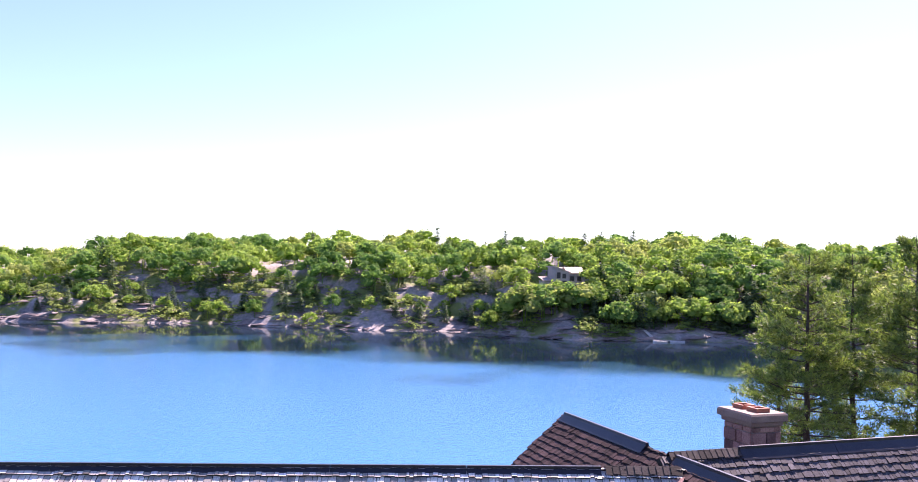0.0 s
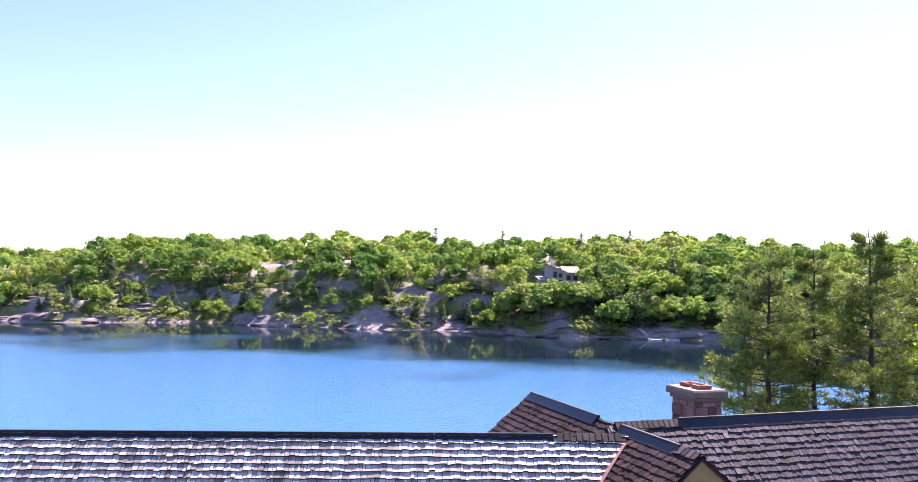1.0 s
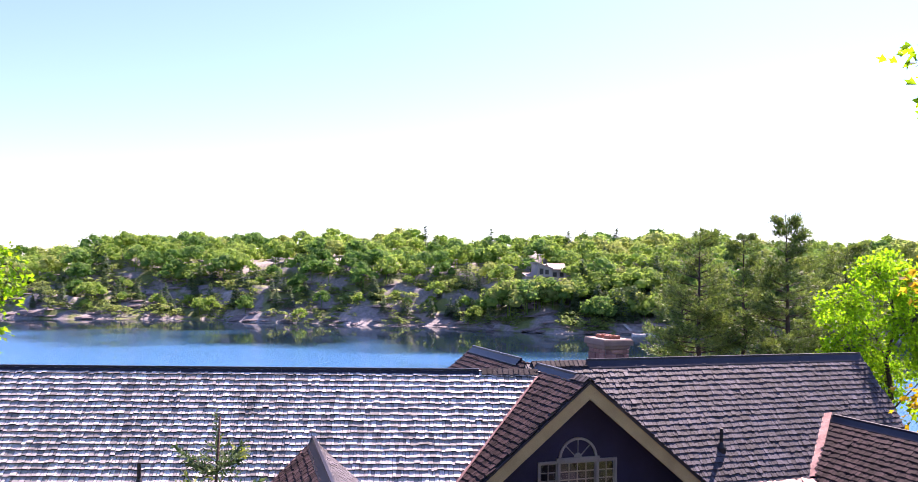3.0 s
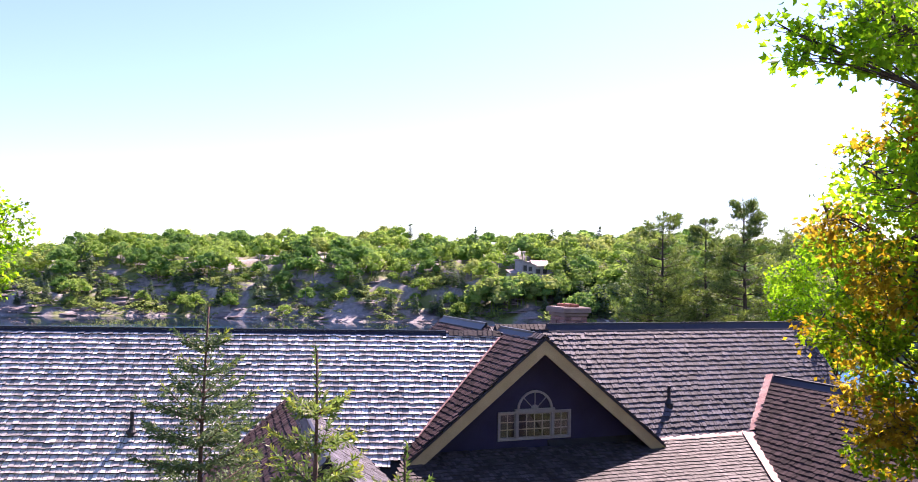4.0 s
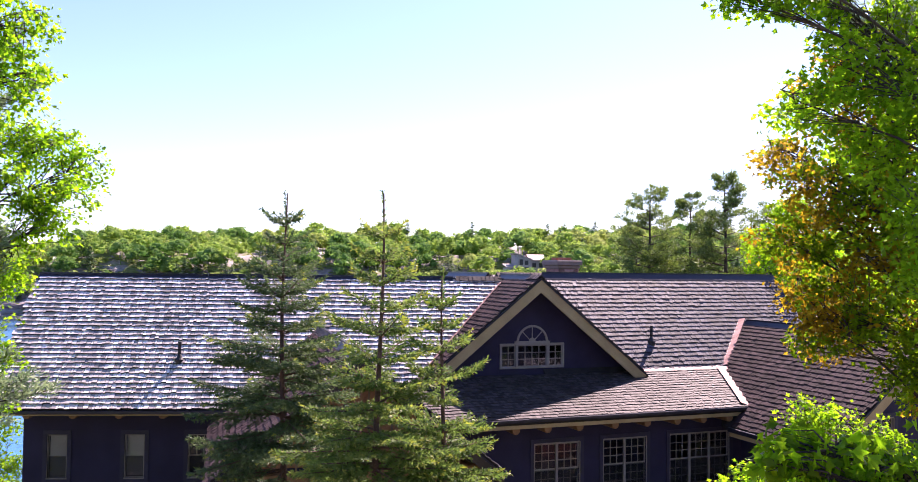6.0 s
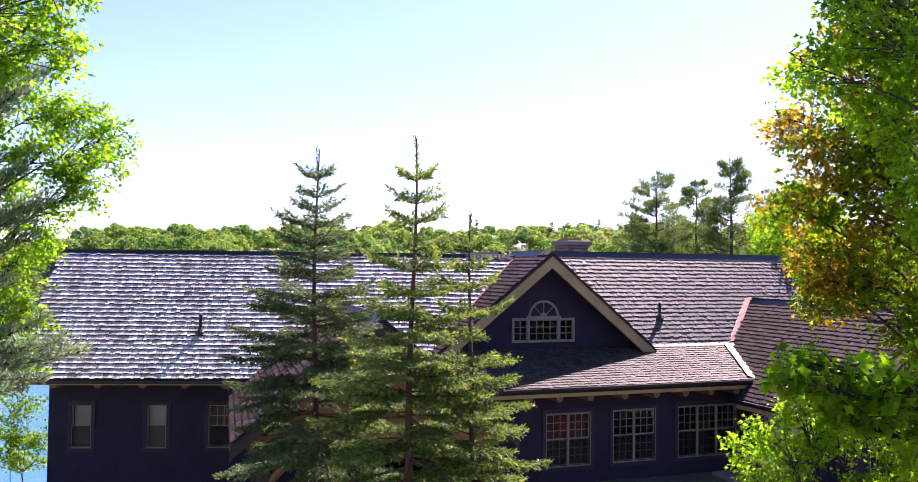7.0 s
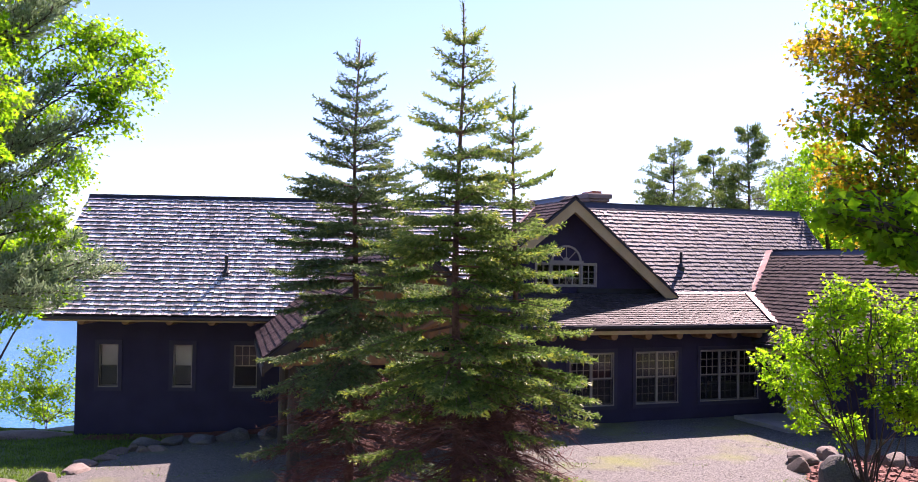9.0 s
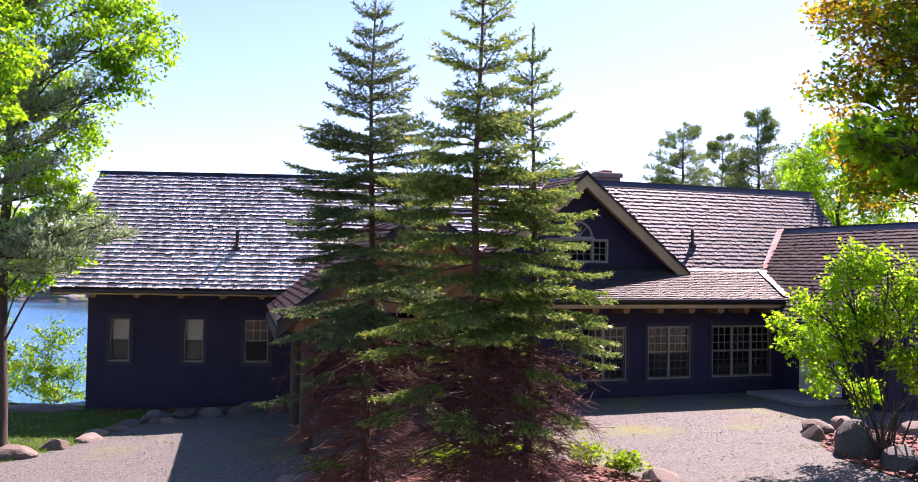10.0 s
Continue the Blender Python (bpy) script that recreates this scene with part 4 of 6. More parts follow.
door = part("door", dg, M_DOOR, house, "white panelled side door")
for v0, v1 in ((-6.32, -5.72), (-5.58, -4.98)):
    for z0, z1 in ((1.02, 1.55), (1.7, 2.45)):
        part("door_panel", Geo(M_R).box(5.965, 5.984, v0, v1, z0, z1, 0.01), M_DOOR, door)
part("wall", Geo(M_R).box(10.35, 10.55, -8.0, 0, -1, 3.5), M_WALL, house)
part("fascia", Geo(M_R).box(4.88, 4.93, -8.6, -4.98, 2.70, 2.92), M_TRIM, house)
part("gutter", Geo(M_R).box(4.80, 4.88, -8.6, -4.98, 2.83, 2.95, 0.012), M_CAP, house)

# entrance porch: gable front, posts, brackets
def porch():
    rake(M_P, 2.95, 5.48, S_P, -0.02, 0.20, 0.06, M_PORCH_TRIM)
    g = Geo(M_P)
    top = lambda a: 5.2 - S_P * abs(a)
    g.prism([(-2.35, top(2.35)), (2.35, top(2.35)), (0, top(0))], 0.55, 0.65)
    part("gable_panel", g, M_LOG, house, "tan boarded porch gable")
    for k in range(-9, 10):
        a = k * 0.24
        part("batten", Geo(M_P).box(a - 0.02, a + 0.02, 0.53, 0.548, 3.22, max(top(a) - 0.05, 3.25)), M_TRIM_SHADED, house)
    part("tie_beam", Geo(M_P).box(-2.75, 2.75, 0.45, 0.70, 2.92, 3.18, 0.02), M_LOG, house)
    for a in (-2.3, 2.3):
        for b in (0.58, 4.0):
            part("post", Geo(M_P).tube([(a, b, 0.1), (a, b, 1.5), (a, b, 2.95)], [0.15, 0.14, 0.13], 12), M_PORCH_TRIM, house)
        sgn = 1 if a > 0 else -1
        part("bracket", Geo(M_P).tube([(a, 0.58, 2.1), (a - sgn * 0.8, 0.58, 2.95)], [0.09, 0.09], 8), M_LOG, house)
        part("side_beam", Geo(M_P).tube([(a * 1.08, 0.1, 3.02), (a * 1.08, 6.5, 3.02)], [0.12, 0.12], 10), M_LOG, house)
        part("fascia", Geo(M_P).box(*sorted((sgn * 2.93, sgn * 2.98)), 0.0, 6.4, 2.78, 2.98), M_PORCH_TRIM, house)
    part("king_post", Geo(M_P).box(-0.1, 0.1, 0.4, 0.52, 3.18, 5.0, 0.01), M_LOG, house)
    for sgn in (-1, 1):
        part("strut", Geo(M_P).tube([(0, 0.44, 3.5), (sgn * 1.1, 0.44, 4.1)], [0.08, 0.08], 8), M_LOG, house)


porch()
soffit(M_P, 2.9, 5.5, S_P, 0.0, 6.5)


# chimney
def chimney():
    c = thing("chimney", "red sandstone chimney with pale cap and two clay flues", "chimney")
    part("core", Geo(M_R).box(2.66, 3.38, 1.08, 2.0, 4.0, 7.36), M_MORTAR, c)
    r = random.Random(8)
    z = 5.3
    while z < 7.30:
        h = min(r.uniform(0.15, 0.27), 7.33 - z)
        if 7.33 - z - h < 0.08:
            h = 7.33 - z
        for face in range(4):
            length, a = (0.92 if face % 2 else 0.72), 0.0
            while a < length - 0.02:
                w = r.uniform(0.16, 0.40)
                if length - a - w < 0.12:
                    w = length - a
                t = r.uniform(0.02, 0.05)
                p0, p1 = a + 0.008, a + w - 0.008
                b = {0: (2.66 + p0, 2.66 + p1, 1.08 - t, 1.09), 2: (2.66 + p0, 2.66 + p1, 1.99, 2.0 + t),
                     1: (3.37, 3.38 + t, 1.08 + p0, 1.08 + p1), 3: (2.66 - t, 2.67, 1.08 + p0, 1.08 + p1)}[face]
                part("stone", Geo(M_R).box(*b, z + 0.007, z + h - 0.007, 0.012), M_STONE, c)
                a += w
        z += h
    part("corbel", Geo(M_R).box(2.60, 3.43, 1.01, 2.07, 7.34, 7.45, 0.02), M_CAPSTONE, c)
    g = Geo(M_R)
    lo, hi = [(2.54, 0.95), (3.49, 0.95), (3.49, 2.13), (2.54, 2.13)], [(2.57, 0.98), (3.46, 0.98), (3.46, 2.10), (2.57, 2.10)]
    v = [(x, y, 7.45) for x, y in lo] + [(x, y, 7.58) for x, y in lo] + [(x, y, 7.62) for x, y in hi]
    g.add(v, [(3, 2, 1, 0), (8, 9, 10, 11)] + [(k * 4 + i, k * 4 + (i + 1) % 4, k * 4 + 4 + (i + 1) % 4, k * 4 + 4 + i) for k in (0, 1) for i in range(4)])
    part("chimney_cap", g, M_CAPSTONE, c)
    for v0 in (1.14, 1.62):
        f = Geo(M_R)
        o, i = [(2.83, v0), (3.17, v0), (3.17, v0 + 0.34), (2.83, v0 + 0.34)], [(2.88, v0 + .05), (3.12, v0 + .05), (3.12, v0 + 0.29), (2.88, v0 + 0.29)]
        vs = [(x, y, 7.60) for x, y in o] + [(x, y, 7.71) for x, y in o] + [(x, y, 7.71) for x, y in i] + [(x, y, 7.55) for x, y in i]
        f.add(vs, [(k * 4 + j, k * 4 + (j + 1) % 4, k * 4 + 4 + (j + 1) % 4, k * 4 + 4 + j) for k in range(3) for j in range(4)] + [(12, 13, 14, 15)])
        part("flue", f, M_CLAY, c)


chimney()


# ---- plants ----
def shoots(p, d, seg, core_w, side_len, side_w, k_side):
    """Needled twigs: for each point p along direction d a core leaf and k_side needles slanting forward round it."""
    n = len(p)
    a = unit(np.cross(d, random_dirs(n)))
    v0, q0 = diamonds(p, d, a, seg * 1.25, core_w)
    allv, allq = [v0], [q0]
    b = np.cross(d, a)
    for k in range(k_side):
        w = 2 * np.pi * (k + rng.random(n)) / k_side
        out = a * np.cos(w)[:, None] + b * np.sin(w)[:, None]
        dirn = unit(d * 0.75 + out * 0.8)
        c = p + d * (rng.random((n, 1)) - 0.5) * seg + dirn * side_len * 0.5
        v, q = diamonds(c, dirn, unit(np.cross(dirn, random_dirs(n))), side_len, side_w)
        allq.append(q + sum(len(x) for x in allv))
        allv.append(v)
    return np.concatenate(allv), np.concatenate(allq)


def spruce(name, label, at, height, radius, bare, lean=(0, 0), tips=0.3, seed=1, group="", needles=None):
    """A young spruce: whorls of branches on a straight trunk, dead twigs low down."""
    r = random.Random(seed)
    t = thing(name, label, "spruce", at, group)
    trunk = lambda z: Vector((lean[0] * z / height + 0.03 * math.sin(z * 1.3 + seed), lean[1] * z / height, z))
    zs = [height * k / 14 for k in range(15)]
    part("trunk", Geo().tube([trunk(z) for z in zs], [0.008 + 0.086 * (1 - z / height) ** 1.1 * height / 8 for z in zs], 10), M_BARK_RED, t, smooth=True)
    wood, dead = Geo(), Geo()
    pts, dirs, ends = [], [], []

    def twig(p, d, length, droop, tip):
        n = max(1, int(length / 0.06))
        d = d.copy()
        for k in range(n):
            p = p + d * (length / n)
            d = (d + Vector((0, 0, droop)) * 0.5 / n + Vector((r.gauss(0, .05), r.gauss(0, .05), r.gauss(0, .05)))).normalized()
            (ends if tip and k >= n - 1 else pts).append(p[:])
            dirs.append((d[:], tip and k >= n - 1))

    z = 0.5
    while z < height - 0.28:
        f = z / height
        rad = (0.82 if z < bare else 1.0) * radius * min(1.0, (1 - f) * 1.2) ** 0.88 * (0.97 if f > 0.3 else 0.92)
        if f > 0.9:
            rad = max(rad, 0.13)
        whorl = 6 if f > 0.75 else (10 if z < bare else 8)
        ph = r.random() * 6.28
        for k in range(whorl):
            az = ph + 2 * math.pi * k / whorl + r.gauss(0, 0.2)
            if f > 0.35 and r.random() < 0.1:
                continue
            length = rad * (r.uniform(0.5, 1.2) if f < 0.6 else r.uniform(0.7, 1.25))
            rise = float(np.interp(f, (0.25, 0.45, 0.62, 0.76, 0.9, 1.0), (-0.12, -0.03, 0.10, 0.30, 0.5, 0.9)))
            d = Vector((math.cos(az), math.sin(az), rise + r.gauss(0, 0.06))).normalized()
            p0 = trunk(z + r.gauss(0, 0.02) + (r.uniform(-0.2, 0.2) if f < 0.75 and r.random() < 0.4 else 0))
            side = Vector((-math.sin(az), math.cos(az), 0))
            if z < bare:
                if r.random() < 0.97:
                    pts_d = [p0 + d * length * 0.85 * q + Vector((0, 0, -0.25 * q * q)) for q in (0, 0.4, 0.75, 1)]
                    dead.tube(pts_d, [0.010, 0.008, 0.005, 0.002], 4, False)
                    for q in range(34):
                        s = r.random()
                        c = pts_d[0].lerp(pts_d[-1], 0.2 + 0.8 * s)
                        e = c + (side * r.choice((-1, 1)) * 0.9 + d * 0.6 + Vector((0, 0, r.gauss(-0.1, .35)))) * r.uniform(0.08, 0.34)
                        dead.tube([c, (c + e) / 2 + Vector((0, 0, r.gauss(0, .02))), e], [0.004, 0.0034, 0.002], 3, False)
                if r.random() < (0.72 if z > bare * 0.7 else 1.0):
                    continue
            n = max(3, int(length / 0.075))
            line, dd, p = [p0], d.copy(), p0
            curve = float(np.interp(f, (0.4, 0.85), (-0.4, 0.0)))
            for j in range(n):
                p = p + dd * (length / n)
                dd = (dd + Vector((0, 0, (curve if j < n * 0.6 else 0.45) / n)) + Vector((r.gauss(0, .02), r.gauss(0, .02), 0))).normalized()
                line.append(p)
                s = (j + 1) / n
                if s > (0.62 if z < bare else (0.28 if f < 0.6 else 0.12)):
                    pts.append(p[:])
                    dirs.append((dd[:], False))
                    ll = (length * 0.46 * (1 - s) + (0.13 if f < 0.72 else 0.09)) * r.uniform(0.7, 1.15) * (1.0 if s > 0.3 else 0.7)
                    for sg in (-1, 1):
                        dt = (dd * 0.75 + side * sg * 0.85 + Vector((0, 0, r.gauss(-0.10, 0.06)))).normalized()
                        twig(p, dt, ll, -0.2, s > 0.45 and r.random() < tips)
            twig(p, dd, 0.12, 0.1, r.random() < tips * 1.5)
            wood.tube([line[0], line[len(line) // 2], line[-1]], [0.006 + 0.014 * length / 1.5, 0.005 + .006 * length / 1.5, 0.003], 5, False)
        z += (0.17 if z < bare else (0.23 if f < 0.7 else 0.27)) * r.uniform(0.85, 1.15)
    twig(trunk(height - 0.5), Vector((0, 0, 1)), 0.5, 0, False)
    tagged(part("branchwork", wood, M_BARK_RED, t), kind="stuff")
    if dead.v:
        tagged(part("dead_wood", dead, M_TWIG, t, "bare reddish dead twigs"), "bare reddish dead twigs", kind="stuff")
    dd_p = np.array([d for d, e in dirs if not e])
    dd_e = np.array([d for d, e in dirs if e]) if ends else np.zeros((0, 3))
    v, q = shoots(np.array(pts), dd_p, 0.080, 0.030, 0.055, 0.0155, 7)
    part("crown", fast_mesh("crown", v, q), needles or M_SPRUCE, t)
    if ends:
        v, q = shoots(np.array(ends), dd_e, 0.075, 0.026, 0.046, 0.0125, 6)
        part("fresh_growth", fast_mesh("fresh_growth", v, q), M_SPRUCE_TIP, t, "yellow-green young shoots")
    return t


def limbs(geo, start, direction, length, radius, depth, r, tips, up=0.15, spread=0.6):
    """Branches that fork again and again; the ends and the last stretches go to tips as (place, direction)."""
    n = 5
    pts, rad = [start.copy()], [radius]
    d, p = direction.normalized(), start.copy()
    for k in range(n):
        d = (d + Vector((r.gauss(0, .13), r.gauss(0, .13), r.gauss(0, .08) + up * 0.25))).normalized()
        p = p + d * length / n
        pts.append(p.copy())
        rad.append(max(radius * (1 - 0.5 * (k + 1) / n), 0.004))
        if depth <= 1:
            tips.append((p.copy(), d.copy()))
        if depth >= 1 and k >= 1:
            for _ in range(2 if depth >= 2 and k % 2 else 1):
                a = r.uniform(0, 6.28)
                o = d.orthogonal().normalized()
                side = (o * math.cos(a) + d.cross(o) * math.sin(a))
                limbs(geo, p, d * (1 - spread * .5) + side * spread, length * r.uniform(0.45, 0.68), rad[-1] * 0.62, depth - 1, r, tips, up, spread)
    geo.tube(pts, rad, 8 if radius > 0.06 else 5, False)


def foliage(tips, per, reach, size, r_seed, flat=0.5):
    """Leaves round the ends of the branches, hanging outward, as leaf-shaped faces folded along the middle."""
    g = np.random.default_rng(r_seed)
    p = np.array([t[0][:] for t in tips])
    d = np.array([t[1][:] for t in tips])
    p, d = np.repeat(p, per, 0), np.repeat(d, per, 0)
    off = np.clip(g.normal(size=p.shape), -1.7, 1.7) * reach
    off[:, 2] *= 0.7
    c = p + off + d * reach * 0.5
    along = unit(off * 0.6 + d * 0.5 * reach + g.normal(size=p.shape) * reach * 0.5 + np.array([0, 0, -0.35 * reach]))
    nrm = unit(g.normal(size=p.shape) * flat + np.array([0, 0, 0.55]))
    across = unit(np.cross(nrm, along))
    ln = size * g.uniform(0.65, 1.25, len(p))
    wd = ln * g.uniform(0.6, 0.85, len(p))
    up = np.cross(along, across)
    L, W = ln[:, None], wd[:, None]
    fold = up * W * 0.12
    v = np.stack([c - along * L * .5, c + across * W * .6 + along * L * .10 + fold, c + across * W * .20 + along * L * .14, c + along * L * .5,
                  c - across * W * .20 + along * L * .14, c - across * W * .6 + along * L * .10 + fold], 1).reshape(-1, 3)
    k = np.arange(len(p))[:, None] * 6
    q = np.concatenate([k + np.array([[0, 1, 2, 3]]), k + np.array([[0, 3, 4, 5]])], 1).reshape(-1, 4)
    return v, q


def leafy_tree(name, label, category, at, top, first, clusters, leaf, material, seed, per=9, reach=0.115, lean=(0, 0), second=None, deep=1.0, dense=46, fork=False):
    """A broad-leaved tree: a trunk, a limb to each leafy cluster (x, z, radius, seen in plan from the trunk; y is drawn at random within deep), twigs that fill it, and leaves."""
    r = random.Random(seed)
    t = thing(name, label, category, at)
    wood, tips = Geo(), []
    spine = [Vector((lean[0] * (k / 10) ** 1.3 + r.gauss(0, .05) * (k > 0), lean[1] * (k / 10) ** 1.3 + r.gauss(0, .05) * (k > 0), top * k / 10 - 0.2 * (k == 0))) for k in range(11)]
    rads = [max(first * (1 - 0.9 * k / 10), 0.015) for k in range(11)]
    rads[0] *= 1.3
    wood.tube(spine, rads, 12, False)
    for x, z, rad in clusters:
        c = Vector((x, r.uniform(-deep, deep), z))
        k = int(min(max((z - 0.45 * abs(x) - 0.6) / top * 10, 2), 9))
        p0 = spine[0] + Vector((r.uniform(-.2, .2), r.uniform(-.15, .15), 0)) if fork else spine[k]
        ln = (c - p0).length
        bend = Vector((r.gauss(0, .08), r.gauss(0, .08), r.uniform(0.02, 0.14))) * ln
        line = [p0, p0.lerp(c, 0.35) + bend, p0.lerp(c, 0.7) + bend * 0.8, c, c + (c - p0).normalized() * rad * 0.6]
        r0 = 0.02 if fork else min(rads[k] * 0.45, 0.012 + 0.006 * ln)
        wood.tube(line, [r0, r0 * 0.75, r0 * 0.5, r0 * 0.3, 0.006], 7, False)
        for _ in range(int(dense * rad * rad) + 10):
            a = line[2].lerp(line[4], r.random())
            d = Vector((r.gauss(0, 1), r.gauss(0, 1), r.gauss(0.1, 0.8))).normalized()
            e = c + d * rad * r.uniform(0.45, 1.0) ** 0.6
            e.z -= 0.1 * rad
            m = (a + e) / 2 + Vector((r.gauss(0, .06), r.gauss(0, .06), r.gauss(0.05, .05)))
            wood.tube([a, m, e], [0.012, 0.008, 0.003], 4, False)
            w = (e - m).normalized()
            tips += [(e, w), (m.lerp(e, 0.55), w), (m + d * 0.08, w)]
    part("trunk", wood, M_BARK, t, smooth=True)
    if second:
        mat2, test, lab = second
        v, q = foliage([q for q in tips if test(q[0])], per, reach, leaf * 0.95, seed + 7)
        part("young_foliage", fast_mesh("young_foliage", v, q), mat2, t, lab)
        tips = [q for q in tips if not test(q[0])]
    v, q = foliage(tips, per, reach, leaf, seed)
    part("crown", fast_mesh("crown", v, q), material, t)
    return t


def sapling(label, at, fork_z, height, spread, seed):
    """A sparse young tree with three stems, forking limbs and single leaves."""
    r = random.Random(seed)
    t = thing("sapling", label, "sapling", at)
    wood, tips = Geo(), []
    for s in range(3):
        off = Vector((r.uniform(-.25, .25), r.uniform(-.25, .25), 0))
        ln = Vector((r.uniform(-.5, .5), r.uniform(-.5, .5), 0)) * spread * .45
        zs = [height * 0.86 * k / 10 for k in range(11)]
        spine = [off + ln * (z / height) ** 1.2 + Vector((r.gauss(0, .05), r.gauss(0, .05), 0)) * (z > 0) + Vector((0, 0, z - 0.15)) for z in zs]
        rads = [max(0.05 * (1 - 0.88 * k / 10), 0.012) for k in range(11)]
        wood.tube(spine, rads, 10, False)
        for k in range(5):
            f = (k + 0.5 + r.uniform(-.3, .3)) / 5
            z = fork_z + (height * 0.86 - fork_z) * f
            i = min(int(z / (height * 0.86) * 10), 9)
            az = 2.4 * k + r.uniform(-.4, .4) + seed
            prof = math.sin(math.pi * (0.22 + 0.72 * f)) ** 0.8
            limbs(wood, spine[i].lerp(spine[i + 1], 0.5), Vector((math.cos(az), math.sin(az), 0.25 + 0.55 * f)), spread * 0.74 * prof * r.uniform(0.8, 1.1), max(rads[i] * 0.5, 0.02), 1, r, tips)
        limbs(wood, spine[-1], Vector((0, 0, 1)), height * 0.14, rads[-1], 1, r, tips, 0.2)
    part("trunk", wood, M_BARK, t, smooth=True)
    v, q = foliage(tips, 9, 0.14, 0.12, seed)
    part("crown", fast_mesh("crown", v, q), M_LEAF_DARK, t)
    return t


def pine(name, label, at, height, spread, low, seed, lean=(0, 0), first=0.17, extra=(), density=18, tuft=0.17, only_extra=False, gap=0.75, boughs=(2, 3, 4), needles=None, dead=()):
    """A white pine: open tiers of long limbs with tufts of needles."""
    r = random.Random(seed)
    t = thing(name, label, "pine", at)
    wood, tufts = Geo(), []
    zs = [height * k / 14 for k in range(15)]
    spine = [Vector((lean[0] * (z / height) ** 1.5 + r.gauss(0, .03), lean[1] * (z / height) ** 1.5 + r.gauss(0, .03), z - 0.15 * (z == 0))) for z in zs]
    wood.tube(spine, [max(first * (1 - 0.93 * z / height), 0.012) for z in zs], 10, False)

    def bough(p0, d, length, rad):
        n = max(4, int(length / 0.28))
        line, p, dd = [p0], p0, d.normalized()
        for j in range(n):
            p = p + dd * length / n
            dd = (dd + Vector((r.gauss(0, .07), r.gauss(0, .07), r.gauss(0.03, .06)))).normalized()
            line.append(p)
            s = (j + 1) / n
            if s > 0.22:
                for _ in range(2 if s < 0.9 else 3):
                    a = r.choice((-1, 1)) * r.uniform(0.5, 1.1)
                    side = Vector((-dd.y, dd.x, 0)).normalized()
                    td = (dd + side * a + Vector((0, 0, r.uniform(0.0, 0.5)))).normalized()
                    ll = length * (0.34 * (1 - s) + 0.09) * r.uniform(0.6, 1.2)
                    e = p + td * ll
                    wood.tube([p, (p + e) / 2, e], [rad * 0.32, rad * 0.22, 0.003], 4, False)
                    m = max(1, int(ll / 0.16))
                    tufts.extend([(p.lerp(e, (q + 1) / m), td) for q in range(m)])
            if s > 0.5:
                tufts.append((p, dd))
        wood.tube(line, [max(rad * (1 - 0.9 * k / n), 0.004) for k in range(n + 1)], 6, False)

    if not only_extra:
        z = low
        while z < height - 0.3:
            f = (z - low) / (height - low)
            prof = max(0.3, 0.55 + 0.9 * f if f < 0.45 else 1.0 - 0.8 * (f - 0.4) / 0.6)
            for k in range(r.choice(boughs)):
                az = r.uniform(0, 6.28)
                i = min(int(z / height * 14), 13)
                p = spine[i].lerp(spine[i + 1], z / height * 14 - i)
                bough(p, Vector((math.cos(az), math.sin(az), 0.06 + 0.4 * f * f)), max(spread * prof * r.uniform(0.6, 1.1), 0.25), 0.028 * (1.1 - f) + .008)
            z += gap * r.uniform(0.55, 1.15)
    for start, end, rad in extra:
        a, b = Vector(start), Vector(end)
        bough(a, b - a, (b - a).length, rad)
    for a, b, c in dead:
        wood.tube([Vector(a), Vector(a).lerp(Vector(b), 0.55) + Vector((0, 0, -0.12)), Vector(b), Vector(c)], [0.05, 0.04, 0.026, 0.012], 7, False)
    part("trunk", wood, M_BARK, t, smooth=True)
    p = np.array([q[0][:] for q in tufts])
    d = np.array([q[1][:] for q in tufts])
    p, d = np.repeat(p, density, 0), np.repeat(d, density, 0)
    g = np.random.default_rng(seed)
    out = unit(d * 0.9 + g.normal(size=p.shape) * 0.7 + np.array([0, 0, 0.3]))
    v, q = diamonds(p + out * tuft * .5 + g.normal(size=p.shape) * 0.06, out, unit(np.cross(out, g.normal(size=p.shape))), tuft * g.uniform(.7, 1.2, len(p)), tuft * 0.18)
    part("crown", fast_mesh("crown", v, q), needles or M_PINE, t)
    return t


def scatter(name, label, category, protos, places, material, kind="stuff"):
    """Many copies of a few shapes, each (place, scale, turn), joined into one mesh of stuff."""
    vs, qs, k = [], [], 0
    for (x, y, z), sc, turn in places:
        v, q = protos[int(rng.integers(len(protos)))]
        c, s = math.cos(turn), math.sin(turn)
        w = v * np.array(sc)
        w = np.stack([w[:, 0] * c - w[:, 1] * s + x, w[:, 0] * s + w[:, 1] * c + y, w[:, 2] + z], 1)
        vs.append(w)
        qs.append(q + k)
        k += len(w)
    ob = part(name, fast_mesh(name, np.concatenate(vs), np.concatenate(qs)), material)
    return tagged(ob, label, category, kind=kind)


